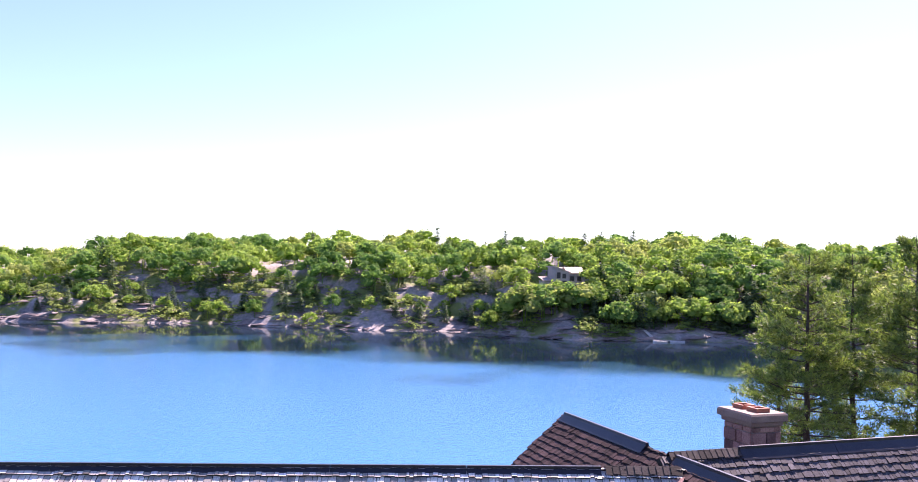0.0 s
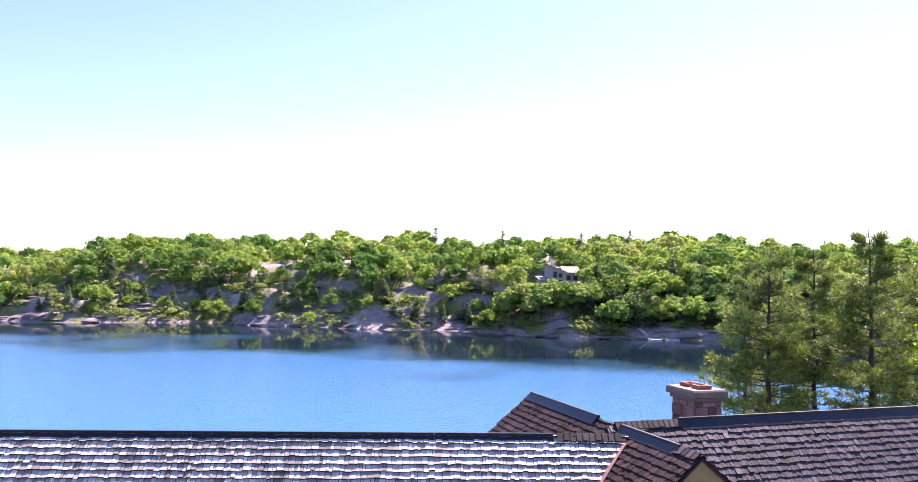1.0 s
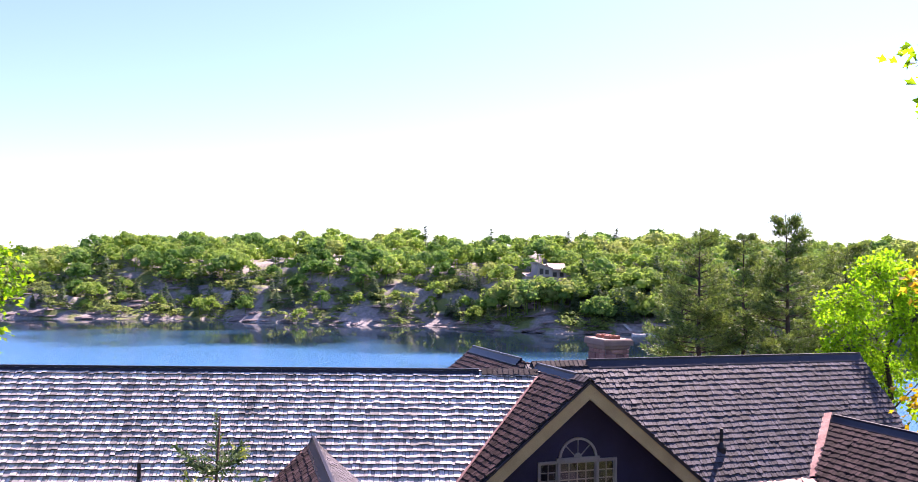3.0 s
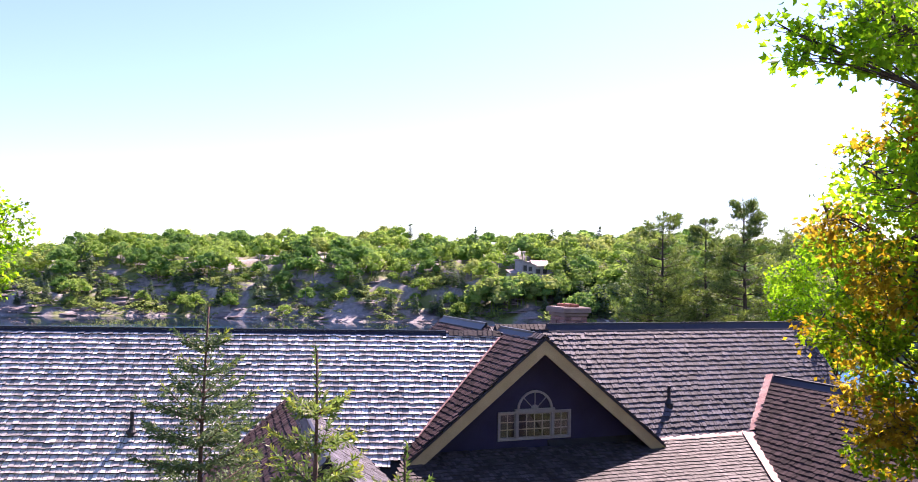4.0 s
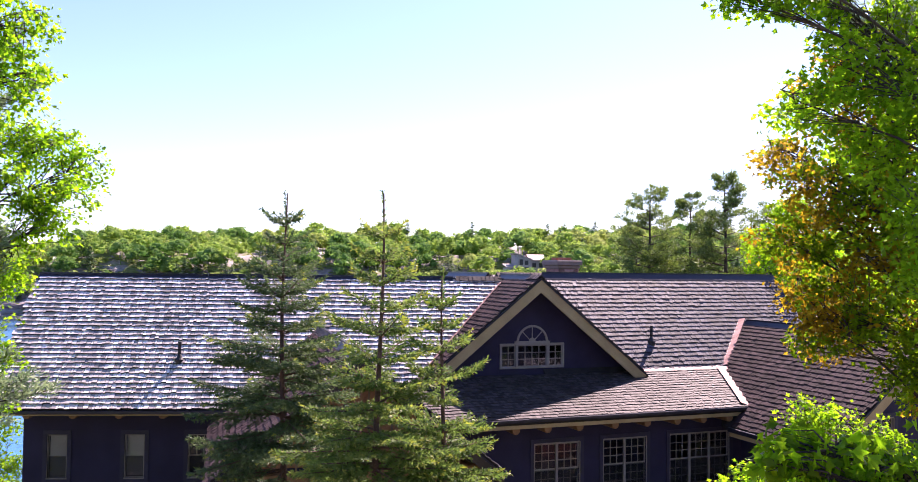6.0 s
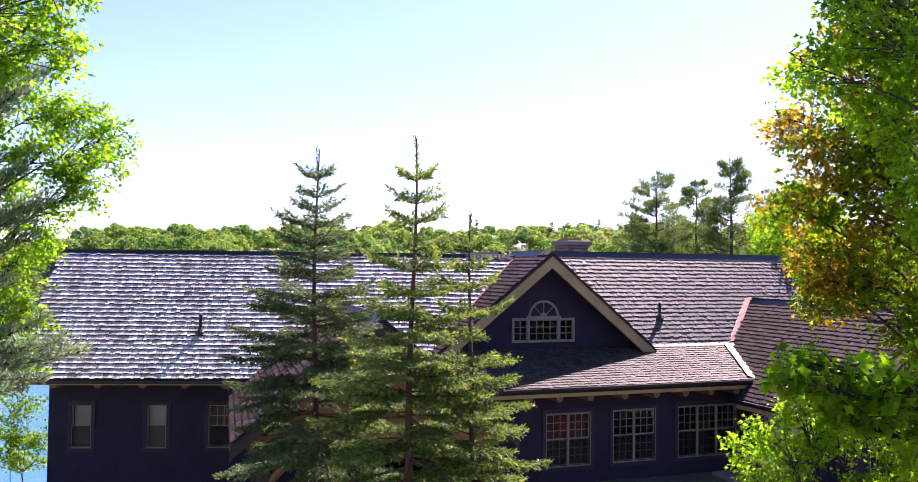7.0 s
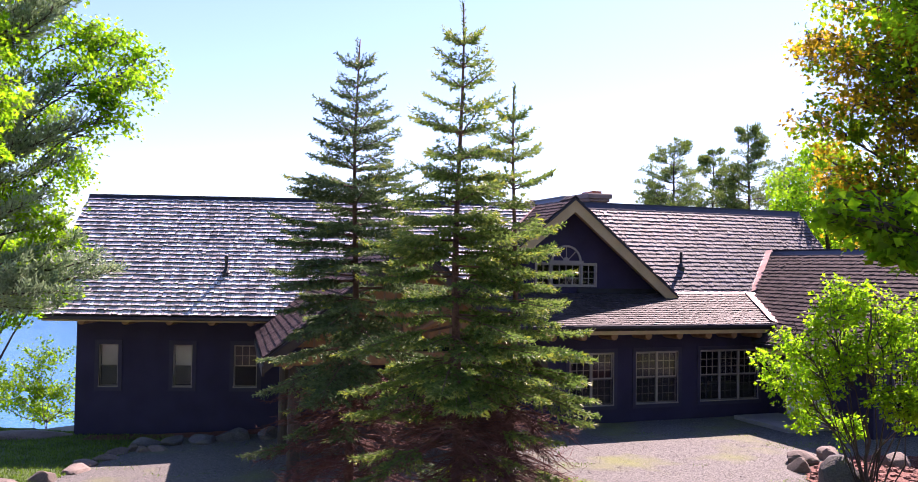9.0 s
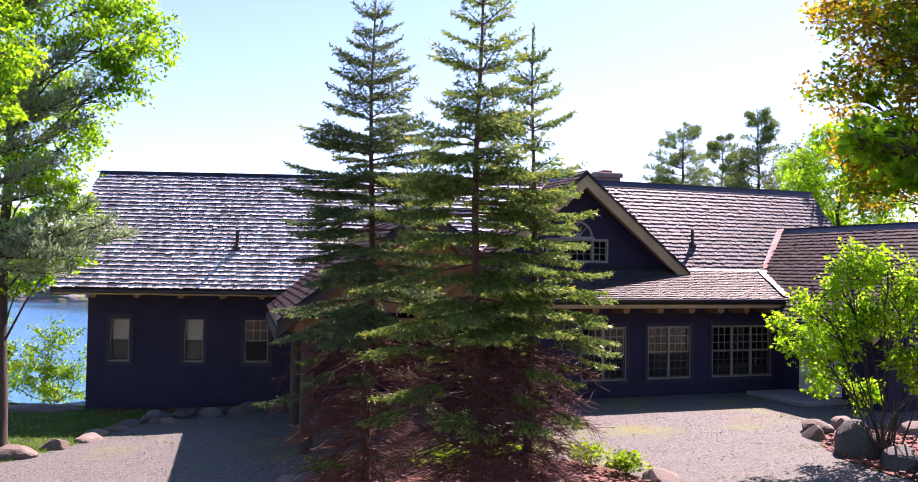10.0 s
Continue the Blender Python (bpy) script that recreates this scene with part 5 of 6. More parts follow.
def crown_proto(blobs, per, size, low=0.25, core=True):
    """A far crown about one unit high: dense leaf sprays over several bulging masses, each with a closed core, on a thin stem."""
    vs, qs, k = [], [], 0
    for b in range(blobs):
        az, ring = 2.4 * b + rng.random(), 0.34 * math.sqrt((b + 0.3) / blobs)
        c = np.array([math.cos(az) * ring, math.sin(az) * ring, low + 0.10 + (0.66 - low) * (1 - 0.8 * (ring / 0.36) ** 2) * rng.uniform(0.8, 1.0)])
        rad = rng.uniform(0.15, 0.21)
        d = random_dirs(per)
        d[:, 2] = np.abs(d[:, 2]) * 1.2 - 0.42
        d = unit(d)
        p = c + d * rad * rng.uniform(0.82, 1.12, (per, 1)) * np.array([1, 1, 0.8])
        nrm = unit(d + rng.normal(size=d.shape) * 0.38)
        al = unit(np.cross(nrm, random_dirs(per)))
        v, q = diamonds(p, al, np.cross(nrm, al), size * rng.uniform(0.6, 1.3, per), size * rng.uniform(0.5, 1.0, per))
        vs.append(v)
        qs.append(q + k)
        k += len(v)
        if core:
            m = 6
            ring_v = [[(math.cos(2 * math.pi * i / m + e) * math.cos(e), math.sin(2 * math.pi * i / m + e) * math.cos(e), math.sin(e)) for i in range(m)] for e in (-0.9, 0.0, 0.8, 1.4)]
            vs.append(c + np.array(ring_v).reshape(-1, 3) * rad * np.array([0.72, 0.72, 0.58]))
            qs.append(np.array([(r * m + i, r * m + (i + 1) % m, (r + 1) * m + (i + 1) % m, (r + 1) * m + i) for r in range(3) for i in range(m)]) + k)
            k += 4 * m
    stem = np.array([(-.012, 0, -.1), (.012, 0, -.1), (.008, 0, low + .3), (-.008, 0, low + .3), (0, -.012, -.1), (0, .012, -.1), (0, .008, low + .3), (0, -.008, low + .3)], float)
    vs.append(stem)
    qs.append(np.array([[0, 1, 2, 3], [4, 5, 6, 7]]) + k)
    return np.concatenate(vs), np.concatenate(qs)


def conifer_proto(tiers, per, size):
    vs, qs, k = [], [], 0
    for j in range(tiers):
        f = j / tiers
        z, rad = 0.12 + 0.86 * f, 0.20 * (1 - f) ** 0.8 + 0.012
        n = max(5, int(per * (1 - f) + 4))
        az = rng.random(n) * 6.28
        out = np.stack([np.cos(az), np.sin(az), np.full(n, -0.25)], 1)
        rr = rad * rng.uniform(0.35, 1.15, (n, 1))
        p = np.array([0, 0, z]) + out * rr + rng.normal(size=(n, 3)) * 0.008
        v, q = diamonds(p, unit(out), unit(np.cross(out, np.array([0, 0, 1.0])) + rng.normal(size=(n, 3)) * .25), size * 1.4, size * 0.75)
        vs.append(v)
        qs.append(q + k)
        k += len(v)
    stem = np.array([(-.012, 0, -.05), (.012, 0, -.05), (.004, 0, .95), (-.004, 0, .95), (0, -.012, -.05), (0, .012, -.05), (0, .004, .95), (0, -.004, .95)], float)
    vs.append(stem)
    qs.append(np.array([[0, 1, 2, 3], [4, 5, 6, 7]]) + k)
    return np.concatenate(vs), np.concatenate(qs)


def far_bank():
    leafy = [crown_proto(int(rng.integers(7, 10)), 46, 0.062, 0.12) for _ in range(9)]
    firs = [conifer_proto(26, 20, 0.075) for _ in range(4)]
    scrub = [crown_proto(3, 24, 0.13, 0.0, False) for _ in range(5)]
    broad, dark, low = [], [], []
    r = random.Random(12)
    shore = lambda x: float(np.interp(x, SHORE_X, SHORE_Y))
    for _ in range(4200):
        x = r.uniform(-185, 215)
        d = 12 + 62 * r.random() ** 1.3
        edge = 19 + 11 * noise.noise(Vector((x * 0.035, 2, 2))) - 14 * smooth((x - 22) / 22) + (2 if x < -60 else 0)
        if d < edge:
            continue
        y = shore(x) + d
        if abs(x - 32) < 6.5 and 184 < y < 206:
            continue
        z = terrain(x, y)
        if any(abs(x - q[0][0]) < 4.4 and abs(y - q[0][1]) < 4.2 for q in broad[-700:]):
            continue
        h = r.uniform(6.8, 10.2)
        w = h * r.uniform(0.95, 1.3)
        if r.random() < 0.11:
            dark.append(((x, y, z), (h * 1.15, h * 1.15, h * r.uniform(0.8, 1.05)), r.uniform(0, 6.28)))
        else:
            broad.append(((x, y, z), (w, w, h), r.uniform(0, 6.28)))
    for _ in range(330):  # conifers and young trees low on the slope
        x = r.choice((r.uniform(40, 130), r.uniform(-120, 40)))
        d = r.uniform(3, 18)
        y = shore(x) + d
        h = r.uniform(5, 10) if x > 40 else r.uniform(2.5, 7)
        (dark if r.random() < 0.6 else broad).append(((x, y, terrain(x, y) - 0.2), (h * 1.1, h * 1.1, h), r.uniform(0, 6.28)))
    for _ in range(3600):
        x = r.uniform(-140, 130)
        d = r.uniform(1.2, 30)
        if noise.noise(Vector((x * 0.09, d * 0.16, 9))) < -0.06:
            continue
        y = shore(x) + d
        h = r.uniform(0.7, 2.1) * (1 if r.random() < .8 else 1.9)
        low.append(((x, y, terrain(x, y) - 0.1), (h * 2.0, h * 2.0, h), r.uniform(0, 6.28)))
    for k in range(16):  # young trees before the cottage
        x, y = r.uniform(21, 39), r.uniform(184, 189)
        z = terrain(x, y)
        h = max(2.5, r.uniform(8.0, 9.6) - z)
        broad.append(((x, y, z), (h * 1.2, h * 1.2, h), r.uniform(0, 6.28)))
    tones = ([], [], [])
    for tree in broad:
        n = noise.noise(Vector(tree[0]) * 0.05) + r.gauss(0, 0.28)
        tones[1 if n < -0.16 else (2 if n > 0.42 else 0)].append(tree)
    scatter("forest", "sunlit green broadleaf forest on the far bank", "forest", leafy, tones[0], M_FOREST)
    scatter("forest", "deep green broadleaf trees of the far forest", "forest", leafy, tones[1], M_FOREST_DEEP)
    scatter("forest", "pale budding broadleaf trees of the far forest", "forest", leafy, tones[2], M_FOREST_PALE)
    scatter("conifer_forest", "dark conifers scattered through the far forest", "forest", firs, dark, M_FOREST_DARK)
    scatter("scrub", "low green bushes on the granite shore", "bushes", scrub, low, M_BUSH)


far_bank()


def wood_behind():
    """The wood that closes the driveway in behind and beside the yard."""
    r = random.Random(77)
    protos = [crown_proto(8, 40, 0.11, 0.16) for _ in range(3)]
    places = []
    for k in range(58):
        x = -58 + 2.0 * k + r.uniform(-1, 1)
        places.append(((x, -46 + r.uniform(-7, 5) + abs(x) * 0.12, 0), (r.uniform(10, 13),) * 2 + (r.uniform(13, 18),), r.uniform(0, 6.28)))
    for k in range(9):
        for x in (-40, 38):
            places.append(((x + r.uniform(-4, 4), -42 + 4.0 * k, -1), (11, 11, r.uniform(12, 16)), r.uniform(0, 6.28)))
    scatter("woodland", "dense green wood round the driveway", "wood", protos, places, M_FOREST)


wood_behind()


def rock_proto(seed):
    """A low rounded slab of rock made of four-cornered faces."""
    k = 5
    v, q = [], []
    o = Vector((seed * 5.3, seed * 2.9, 1))
    for j in range(k):
        for i in range(2 * k):
            w, h = 2 * math.pi * i / (2 * k), (j + 0.5) / k * math.pi * 0.55
            c = Vector((math.cos(w) * math.sin(h + 0.15), math.sin(w) * math.sin(h + 0.15) * 0.7, math.cos(h) * 0.5))
            c *= 0.5 * (1 + 0.35 * noise.noise(c * 2.3 + o) + 0.12 * noise.noise(c * 6 + o))
            c.z += 0.12 * c.x
            v.append(c[:])
    for j in range(k - 1):
        for i in range(2 * k):
            q.append((j * 2 * k + i, (j + 1) * 2 * k + i, (j + 1) * 2 * k + (i + 1) % (2 * k), j * 2 * k + (i + 1) % (2 * k)))
    q += [(i, i + 1, 2 * k - 2 - i, 2 * k - 1 - i) for i in range(k - 1)]
    return np.array(v), np.array([tuple(reversed(t)) for t in q])


def shore_rocks():
    r = random.Random(31)
    places = []
    for _ in range(700):
        x = r.uniform(-150, 110)
        d = 26 * r.random() ** 1.6 - 0.5
        y = float(np.interp(x, SHORE_X, SHORE_Y)) + d - noise.noise(Vector((x * 0.05, 200 * 0.05, 3))) * 5
        s = r.uniform(1.0, 3.2) * (1.6 if r.random() < 0.2 else 1)
        places.append(((x, y, max(terrain(x, y), LAKE - 0.1) - 0.12 * s), (s * r.uniform(1.2, 2.4), s * 1.1, s * r.uniform(0.45, 0.8)), r.gauss(0, 0.35)))
    scatter("shore_rock", "pinkish grey granite ledges along the far shore", "rocks", [rock_proto(k) for k in range(7)], places, M_ROCK)


shore_rocks()

def yz(x, y):
    return terrain(x, y)


# the three spruces before the house
spruce("spruce", "tall young spruce with grey-green needles in a mulch bed", (-3.33, -12.1, 0.45), 7.85, 2.2, 3.05, tips=0.22, seed=3, needles=M_SPRUCE_BLUE)
spruce("spruce", "tall young spruce with yellow-green shoots in a mulch bed", (-1.98, -14.6, 0.50), 7.6, 1.75, 3.1, tips=0.7, seed=5)
spruce("spruce", "smaller young spruce with two leaders", (-1.25, -14.0, 0.50), 6.75, 1.35, 2.9, tips=0.4, seed=9)
# trees beside the yard
leafy_tree("maple", "bright green maple beside the driveway", "maple", (7.6, -12.4, 0.6), 13.2, 0.22,
           ((-4.8, 10.7, 0.35), (-4.2, 10.75, 0.4), (-3.6, 10.8, 0.45), (-3.6, 9.2, 0.5), (-3.0, 9.7, 0.6), (-2.5, 10.6, 0.7), (-2.6, 8.6, 0.6), (-2.2, 9.5, 0.8), (-2.2, 7.7, 0.7), (-2.0, 6.7, 0.7),
            (-1.4, 8.6, 1.0), (-1.2, 7.2, 0.9), (-1.2, 6.0, 0.8), (-1.4, 10.0, 0.9), (-0.4, 10.8, 1.1), (-0.2, 9.0, 1.2), (0.4, 7.4, 1.1), (-1.4, 11.6, 0.8), (0.2, 12.4, 1.0), (1.4, 9.6, 1.2), (1.3, 11.2, 1.0), (0.4, 5.8, 0.8)),
           0.125, M_LEAF, 11, deep=0.7, dense=28)
leafy_tree("oak", "oak with bronze young leaves over the driveway", "oak", (9.9, -9.0, 0.6), 12.2, 0.24,
           ((-3.6, 10.5, 0.65), (-3.8, 9.8, 0.75), (-2.9, 10.9, 0.85), (-4.2, 9.0, 0.75), (-3.1, 9.4, 0.9), (-4.5, 8.2, 0.75), (-3.5, 8.4, 0.9), (-4.4, 7.3, 0.7), (-3.6, 7.5, 0.9), (-3.9, 6.5, 0.6), (-3.1, 6.4, 0.8), (-3.1, 5.6, 0.55),
            (-2.4, 5.5, 0.7), (-4.1, 10.2, 0.5), (-3.9, 6.0, 0.5), (-3.8, 5.3, 0.45), (-2.7, 4.9, 0.45), (-2.3, 10.0, 1.0), (-2.2, 8.5, 1.1), (-2.3, 7.0, 1.0), (-1.9, 5.9, 0.9), (-1.5, 6.9, 1.0), (-2.9, 7.9, 0.8), (-2.8, 9.1, 0.8), (-1.1, 7.6, 1.2), (-1.1, 9.6, 1.2), (-0.9, 11.3, 1.1), (-3.5, 6.8, 0.8), (-3.4, 5.9, 0.65), (-0.6, 6.0, 1.0), (-1.3, 4.7, 0.8), (-0.2, 4.8, 0.9), (-1.9, 4.5, 0.55)),
           0.12, M_LEAF_DARK, 14, deep=1.0, dense=38, second=(M_LEAF_BRONZE, lambda p: noise.noise(p * 1.4) > 0.06 + 0.20 * (p.x + 3.4), "bronze-coloured young leaves"))
leafy_tree("maple", "young multi-stemmed maple in a mulch bed", "maple", (6.25, -8.7, 0.72), 3.6, 0.04,
           ((-1.8, 2.1, 0.42), (-1.9, 2.5, 0.35), (-1.6, 3.1, 0.5), (-1.0, 3.5, 0.5), (-0.2, 3.8, 0.5), (0.4, 3.5, 0.6), (0.9, 3.4, 0.55), (-1.0, 1.5, 0.33), (-0.2, 1.2, 0.3), (0.5, 1.9, 0.5), (-0.4, 2.6, 0.65), (0.3, 2.8, 0.65),
            (-0.9, 2.4, 0.5), (1.1, 2.4, 0.6), (1.4, 3.1, 0.55), (0.1, 2.0, 0.45), (1.3, 1.7, 0.45)), 0.095, M_LEAF, 21, per=9, reach=0.10, dense=52, deep=0.7, fork=True)
leafy_tree("maple", "maple with large drooping leaves beside the driveway", "maple", (5.9, -16.3, yz(5.9, -16.3)), 7.0, 0.11,
           ((-4.28, 4.87, 0.14), (-4.05, 4.98, 0.2), (-3.9, 4.75, 0.2), (-3.65, 4.7, 0.25), (-3.4, 4.85, 0.3), (-3.7, 4.45, 0.18), (-3.1, 4.6, 0.35), (-2.7, 4.8, 0.4), (-2.8, 4.2, 0.3), (-2.0, 4.6, 0.5), (-1.6, 5.2, 0.5),
            (-0.8, 4.9, 0.7), (0.0, 5.6, 0.7), (-0.5, 6.1, 0.6), (0.9, 5.2, 0.7), (0.7, 6.3, 0.6)), 0.15, M_LEAF, 83, per=3, reach=0.07, deep=0.3, dense=60)
leafy_tree("maple", "leafy maple at the end of the house", "maple", (14.6, 9.0, yz(14.6, 9.0)), 9.2 - yz(14.6, 9.0), 0.18,
           [(x, z - yz(14.6, 9.0), rad) for x, z, rad in ((-1.9, 8.6, 0.8), (-1.0, 9.6, 0.8), (-2.0, 7.2, 0.9), (-1.1, 8.2, 1.0), (-2.2, 6.0, 0.8), (-1.2, 6.6, 1.0), (0.2, 9.4, 1.0), (0.3, 7.8, 1.2), (-1.6, 5.0, 0.9), (0.2, 6.0, 1.1), (1.4, 8.4, 1.1), (1.4, 6.8, 1.1), (-0.6, 4.4, 0.9))],
           0.15, M_LEAF, 31, per=9, reach=0.15, dense=34, deep=1.2)
leafy_tree("maple", "maple with a wide crown at the lawn's edge", "maple", (-11.45, -5.8, yz(-11.45, -5.8)), 11.3, 0.17,
           ((2.95, 8.6, 0.65), (2.9, 9.2, 0.6), (2.3, 9.7, 0.65), (2.5, 8.0, 0.65), (1.9, 8.8, 0.75), (1.7, 9.9, 0.7), (1.3, 7.2, 0.75), (1.3, 6.2, 0.75), (1.4, 5.3, 0.7), (1.2, 4.5, 0.65), (0.6, 8.0, 0.9), (0.5, 9.4, 0.9),
            (0.3, 6.2, 0.85), (0.5, 10.6, 0.8), (-0.3, 5.0, 0.8), (-0.9, 7.2, 1.0), (-1.0, 9.2, 1.0), (-0.4, 11.3, 0.8), (0.4, 3.9, 0.6)), 0.10, M_LEAF, 45, per=11, reach=0.105, deep=0.8)
leafy_tree("maple", "bright maple close beside the lawn", "maple", (-12.3, -9.6, yz(-12.3, -9.6)), 12.6, 0.19,
           ((4.0, 10.3, 0.65), (4.1, 11.2, 0.65), (3.4, 11.9, 0.75), (3.1, 9.9, 0.75), (2.8, 10.9, 0.85), (2.4, 8.7, 0.75), (2.4, 7.8, 0.65), (2.1, 6.9, 0.6), (1.5, 9.7, 0.9), (1.4, 8.2, 0.9), (1.3, 11.6, 1.0), (2.0, 12.6, 0.9),
            (0.3, 10.3, 1.1), (0.1, 8.5, 1.0), (1.0, 6.6, 0.7), (0.0, 12.4, 1.0), (-1.2, 9.4, 1.1), (-1.1, 11.4, 1.1)), 0.105, M_LEAF, 52, per=11, reach=0.11, deep=0.8)
pine("pine", "leaning white pine with grey-green tufts", (-11.9, -6.7, yz(-11.9, -6.7)), 14.0, 2.0, 9.0, 61, (0.3, 0.2), density=22, tuft=0.17, needles=M_PINE_GREY, first=0.13,
     extra=[((0.1, 0, a), (bx, by, c), rad) for a, bx, by, c, rad in ((4.4, 3.2, 0.1, 4.5, 0.045), (4.3, 2.6, -1.0, 4.2, 0.04), (4.7, 2.4, 0.5, 4.8, 0.04), (4.6, 2.9, -0.5, 4.6, 0.04), (4.1, 2.2, -0.3, 3.9, 0.04), (4.3, 1.5, -0.8, 4.2, 0.04),
            (6.8, 2.7, -0.5, 7.2, 0.04), (7.0, 2.2, 0.3, 7.5, 0.04), (7.1, 2.0, -1.0, 7.5, 0.045), (7.3, 2.3, -0.2, 7.7, 0.05), (6.6, 1.6, -0.4, 6.8, 0.04), (9.2, 3.1, -0.3, 10.2, 0.04), (9.0, 2.5, -0.7, 9.7, 0.045), (9.4, 2.3, 0.2, 10.4, 0.04),
            (10.3, 2.7, -0.4, 11.3, 0.04), (10.5, 2.2, 0.3, 11.2, 0.04), (5.2, 2.0, 0.4, 5.6, 0.04), (5.6, 2.1, -0.6, 5.9, 0.04), (6.2, 2.3, 0.2, 6.6, 0.04), (8.2, 1.9, 0.1, 8.6, 0.04))],
     dead=(((0.2, 0, 10.0), (2.85, -0.2, 11.75), (2.6, -0.2, 12.05)), ((0.2, 0, 10.6), (1.75, -0.2, 11.1), (1.85, -0.2, 11.6))))
pine("pine", "white pine behind the maple beside the driveway", (8.0, -10.9, 0.5), 15.5, 1.6, 12.5, 66, needles=M_PINE_GREY, extra=(((0, 0, 10.3), (-5.0, -0.2, 11.35), 0.05), ((0, 0, 9.6), (-4.5, -0.6, 10.4), 0.05)))
leafy_tree("maple", "dense maple beyond the end wing", "maple", (16.2, -1.0, yz(16.2, -1.0)), 8.4, 0.18,
           ((-2.4, 6.6, 1.0), (-2.6, 5.2, 1.0), (-1.2, 7.6, 1.2), (-1.2, 6.0, 1.2), (0.4, 8.2, 1.2), (0.4, 6.4, 1.3), (1.8, 7.0, 1.2), (-1.8, 4.0, 1.0), (0.2, 4.6, 1.2)), 0.17, M_LEAF, 36, per=9, reach=0.17, dense=26, deep=1.4)
for x, y, top, seed in ((-15.7, 7.2, 1.7, 71), (-17.2, 6.2, 2.4, 72)):
    z = yz(x, y)
    sapling("sparse sapling on the bank above the lake", (x, y, z), max(0.6, -1.0 - z), top - z, 1.8, seed)
# pines between house and lake
for k, (x, y, top, sp, ln) in enumerate(((10.4, 16.5, 11.3, 2.7, 0.1), (13.3, 18.7, 11.4, 2.0, 0), (13.8, 15.0, 12.1, 2.2, -0.2), (17.3, 17.5, 11.0, 2.8, 0.2), (10.7, 19.5, 8.8, 2.1, 0))):
    z = yz(x, y)
    pine("pine", "tall white pine on the bank behind the house", (x, y, z), top - z, sp, max(2.0, 4.0 - z * 0.4), 80 + k, (ln, 0), 0.19, gap=0.33, density=13, tuft=0.2, boughs=(4, 5, 5))


# ---- yard ----
def sheet(name, label, category, inside, x0, x1, y0, y1, step, lift, material, kind="structure"):
    """A thin layer of the yard where inside(x, y) holds, a little above the land."""
    nx, ny = int((x1 - x0) / step), int((y1 - y0) / step)
    idx, v, f = {}, [], []

    def vert(i, j):
        if (i, j) not in idx:
            x, y = x0 + i * step, y0 + j * step
            idx[i, j] = len(v)
            v.append((x, y, terrain(x, y) + lift + 0.012 * noise.noise(Vector((x * 1.3, y * 1.3, 0)))))
        return idx[i, j]

    for i in range(nx):
        for j in range(ny):
            if inside(x0 + (i + .5) * step, y0 + (j + .5) * step):
                f.append((vert(i, j), vert(i + 1, j), vert(i + 1, j + 1), vert(i, j + 1)))
    ob = part(name, fast_mesh(name, v, f), material, smooth=True)
    return tagged(ob, label, category, kind=kind)


def lawn_edge(y):
    """The x of the boulder row between lawn and gravel."""
    return float(np.interp(y, (-12, -7, -5, -4, -3.0, -2.3, -1.6), (-12.2, -11.3, -10.35, -10.05, -9.8, -9.5, -9.0)))


def right_bed(x, y):
    return ((x - 8.6) / 2.9) ** 2 + ((y + 8.6) / 3.2) ** 2


def spruce_bed(x, y):
    return ((x + 1.9) / 3.4) ** 2 + ((y + 12.3) / 4.1) ** 2


def gravel_at(x, y):
    wall_line = -0.35 if x < -3 else -0.2
    return x > lawn_edge(y) + 0.1 * noise.noise(Vector((x, y, 0))) and y < wall_line and right_bed(x, y) > 1.0 and spruce_bed(x, y) > 1.0


sheet("driveway", "pale crushed gravel driveway with thin mossy patches", "driveway", lambda x, y: gravel_at(x, y) or (x > 1 and y < 3.2 and right_bed(x, y) > 1), -12.5, 13.0, -28, 3.4, 0.2, 0.035, M_GRAVEL)
sheet("lawn", "strip of short green lawn beside the house", "lawn", lambda x, y: x < lawn_edge(y) + 0.25 and y < 0.6 - 0.25 * (x + 12), -17, -8.6, -14, 1.2, 0.2, 0.025, M_GRASSGROUND)
sheet("mulch_bed", "red bark mulch bed under the spruces", "mulch", lambda x, y: spruce_bed(x, y) < 1.12, -6.4, 2.4, -17.5, -7.0, 0.1, 0.06, M_MULCH)
sheet("mulch_bed", "red bark mulch bed with boulders", "mulch", lambda x, y: right_bed(x, y) < 1.12, 5.0, 12.4, -12.6, -5.0, 0.1, 0.055, M_MULCH)
sheet("mulch_bed", "narrow strip of red bark mulch along the wall", "mulch", lambda x, y: -0.85 < y < -0.05, -11.3, -4.2, -0.9, 0.0, 0.1, 0.05, M_MULCH)
part("door_slab", Geo(M_R).box(4.35, 5.93, -6.75, -4.55, 0.50, 0.85, 0.015), M_SLAB)
tagged(bpy.data.objects["door_slab"], "low grey concrete slab at the side door", "slab", kind="structure")


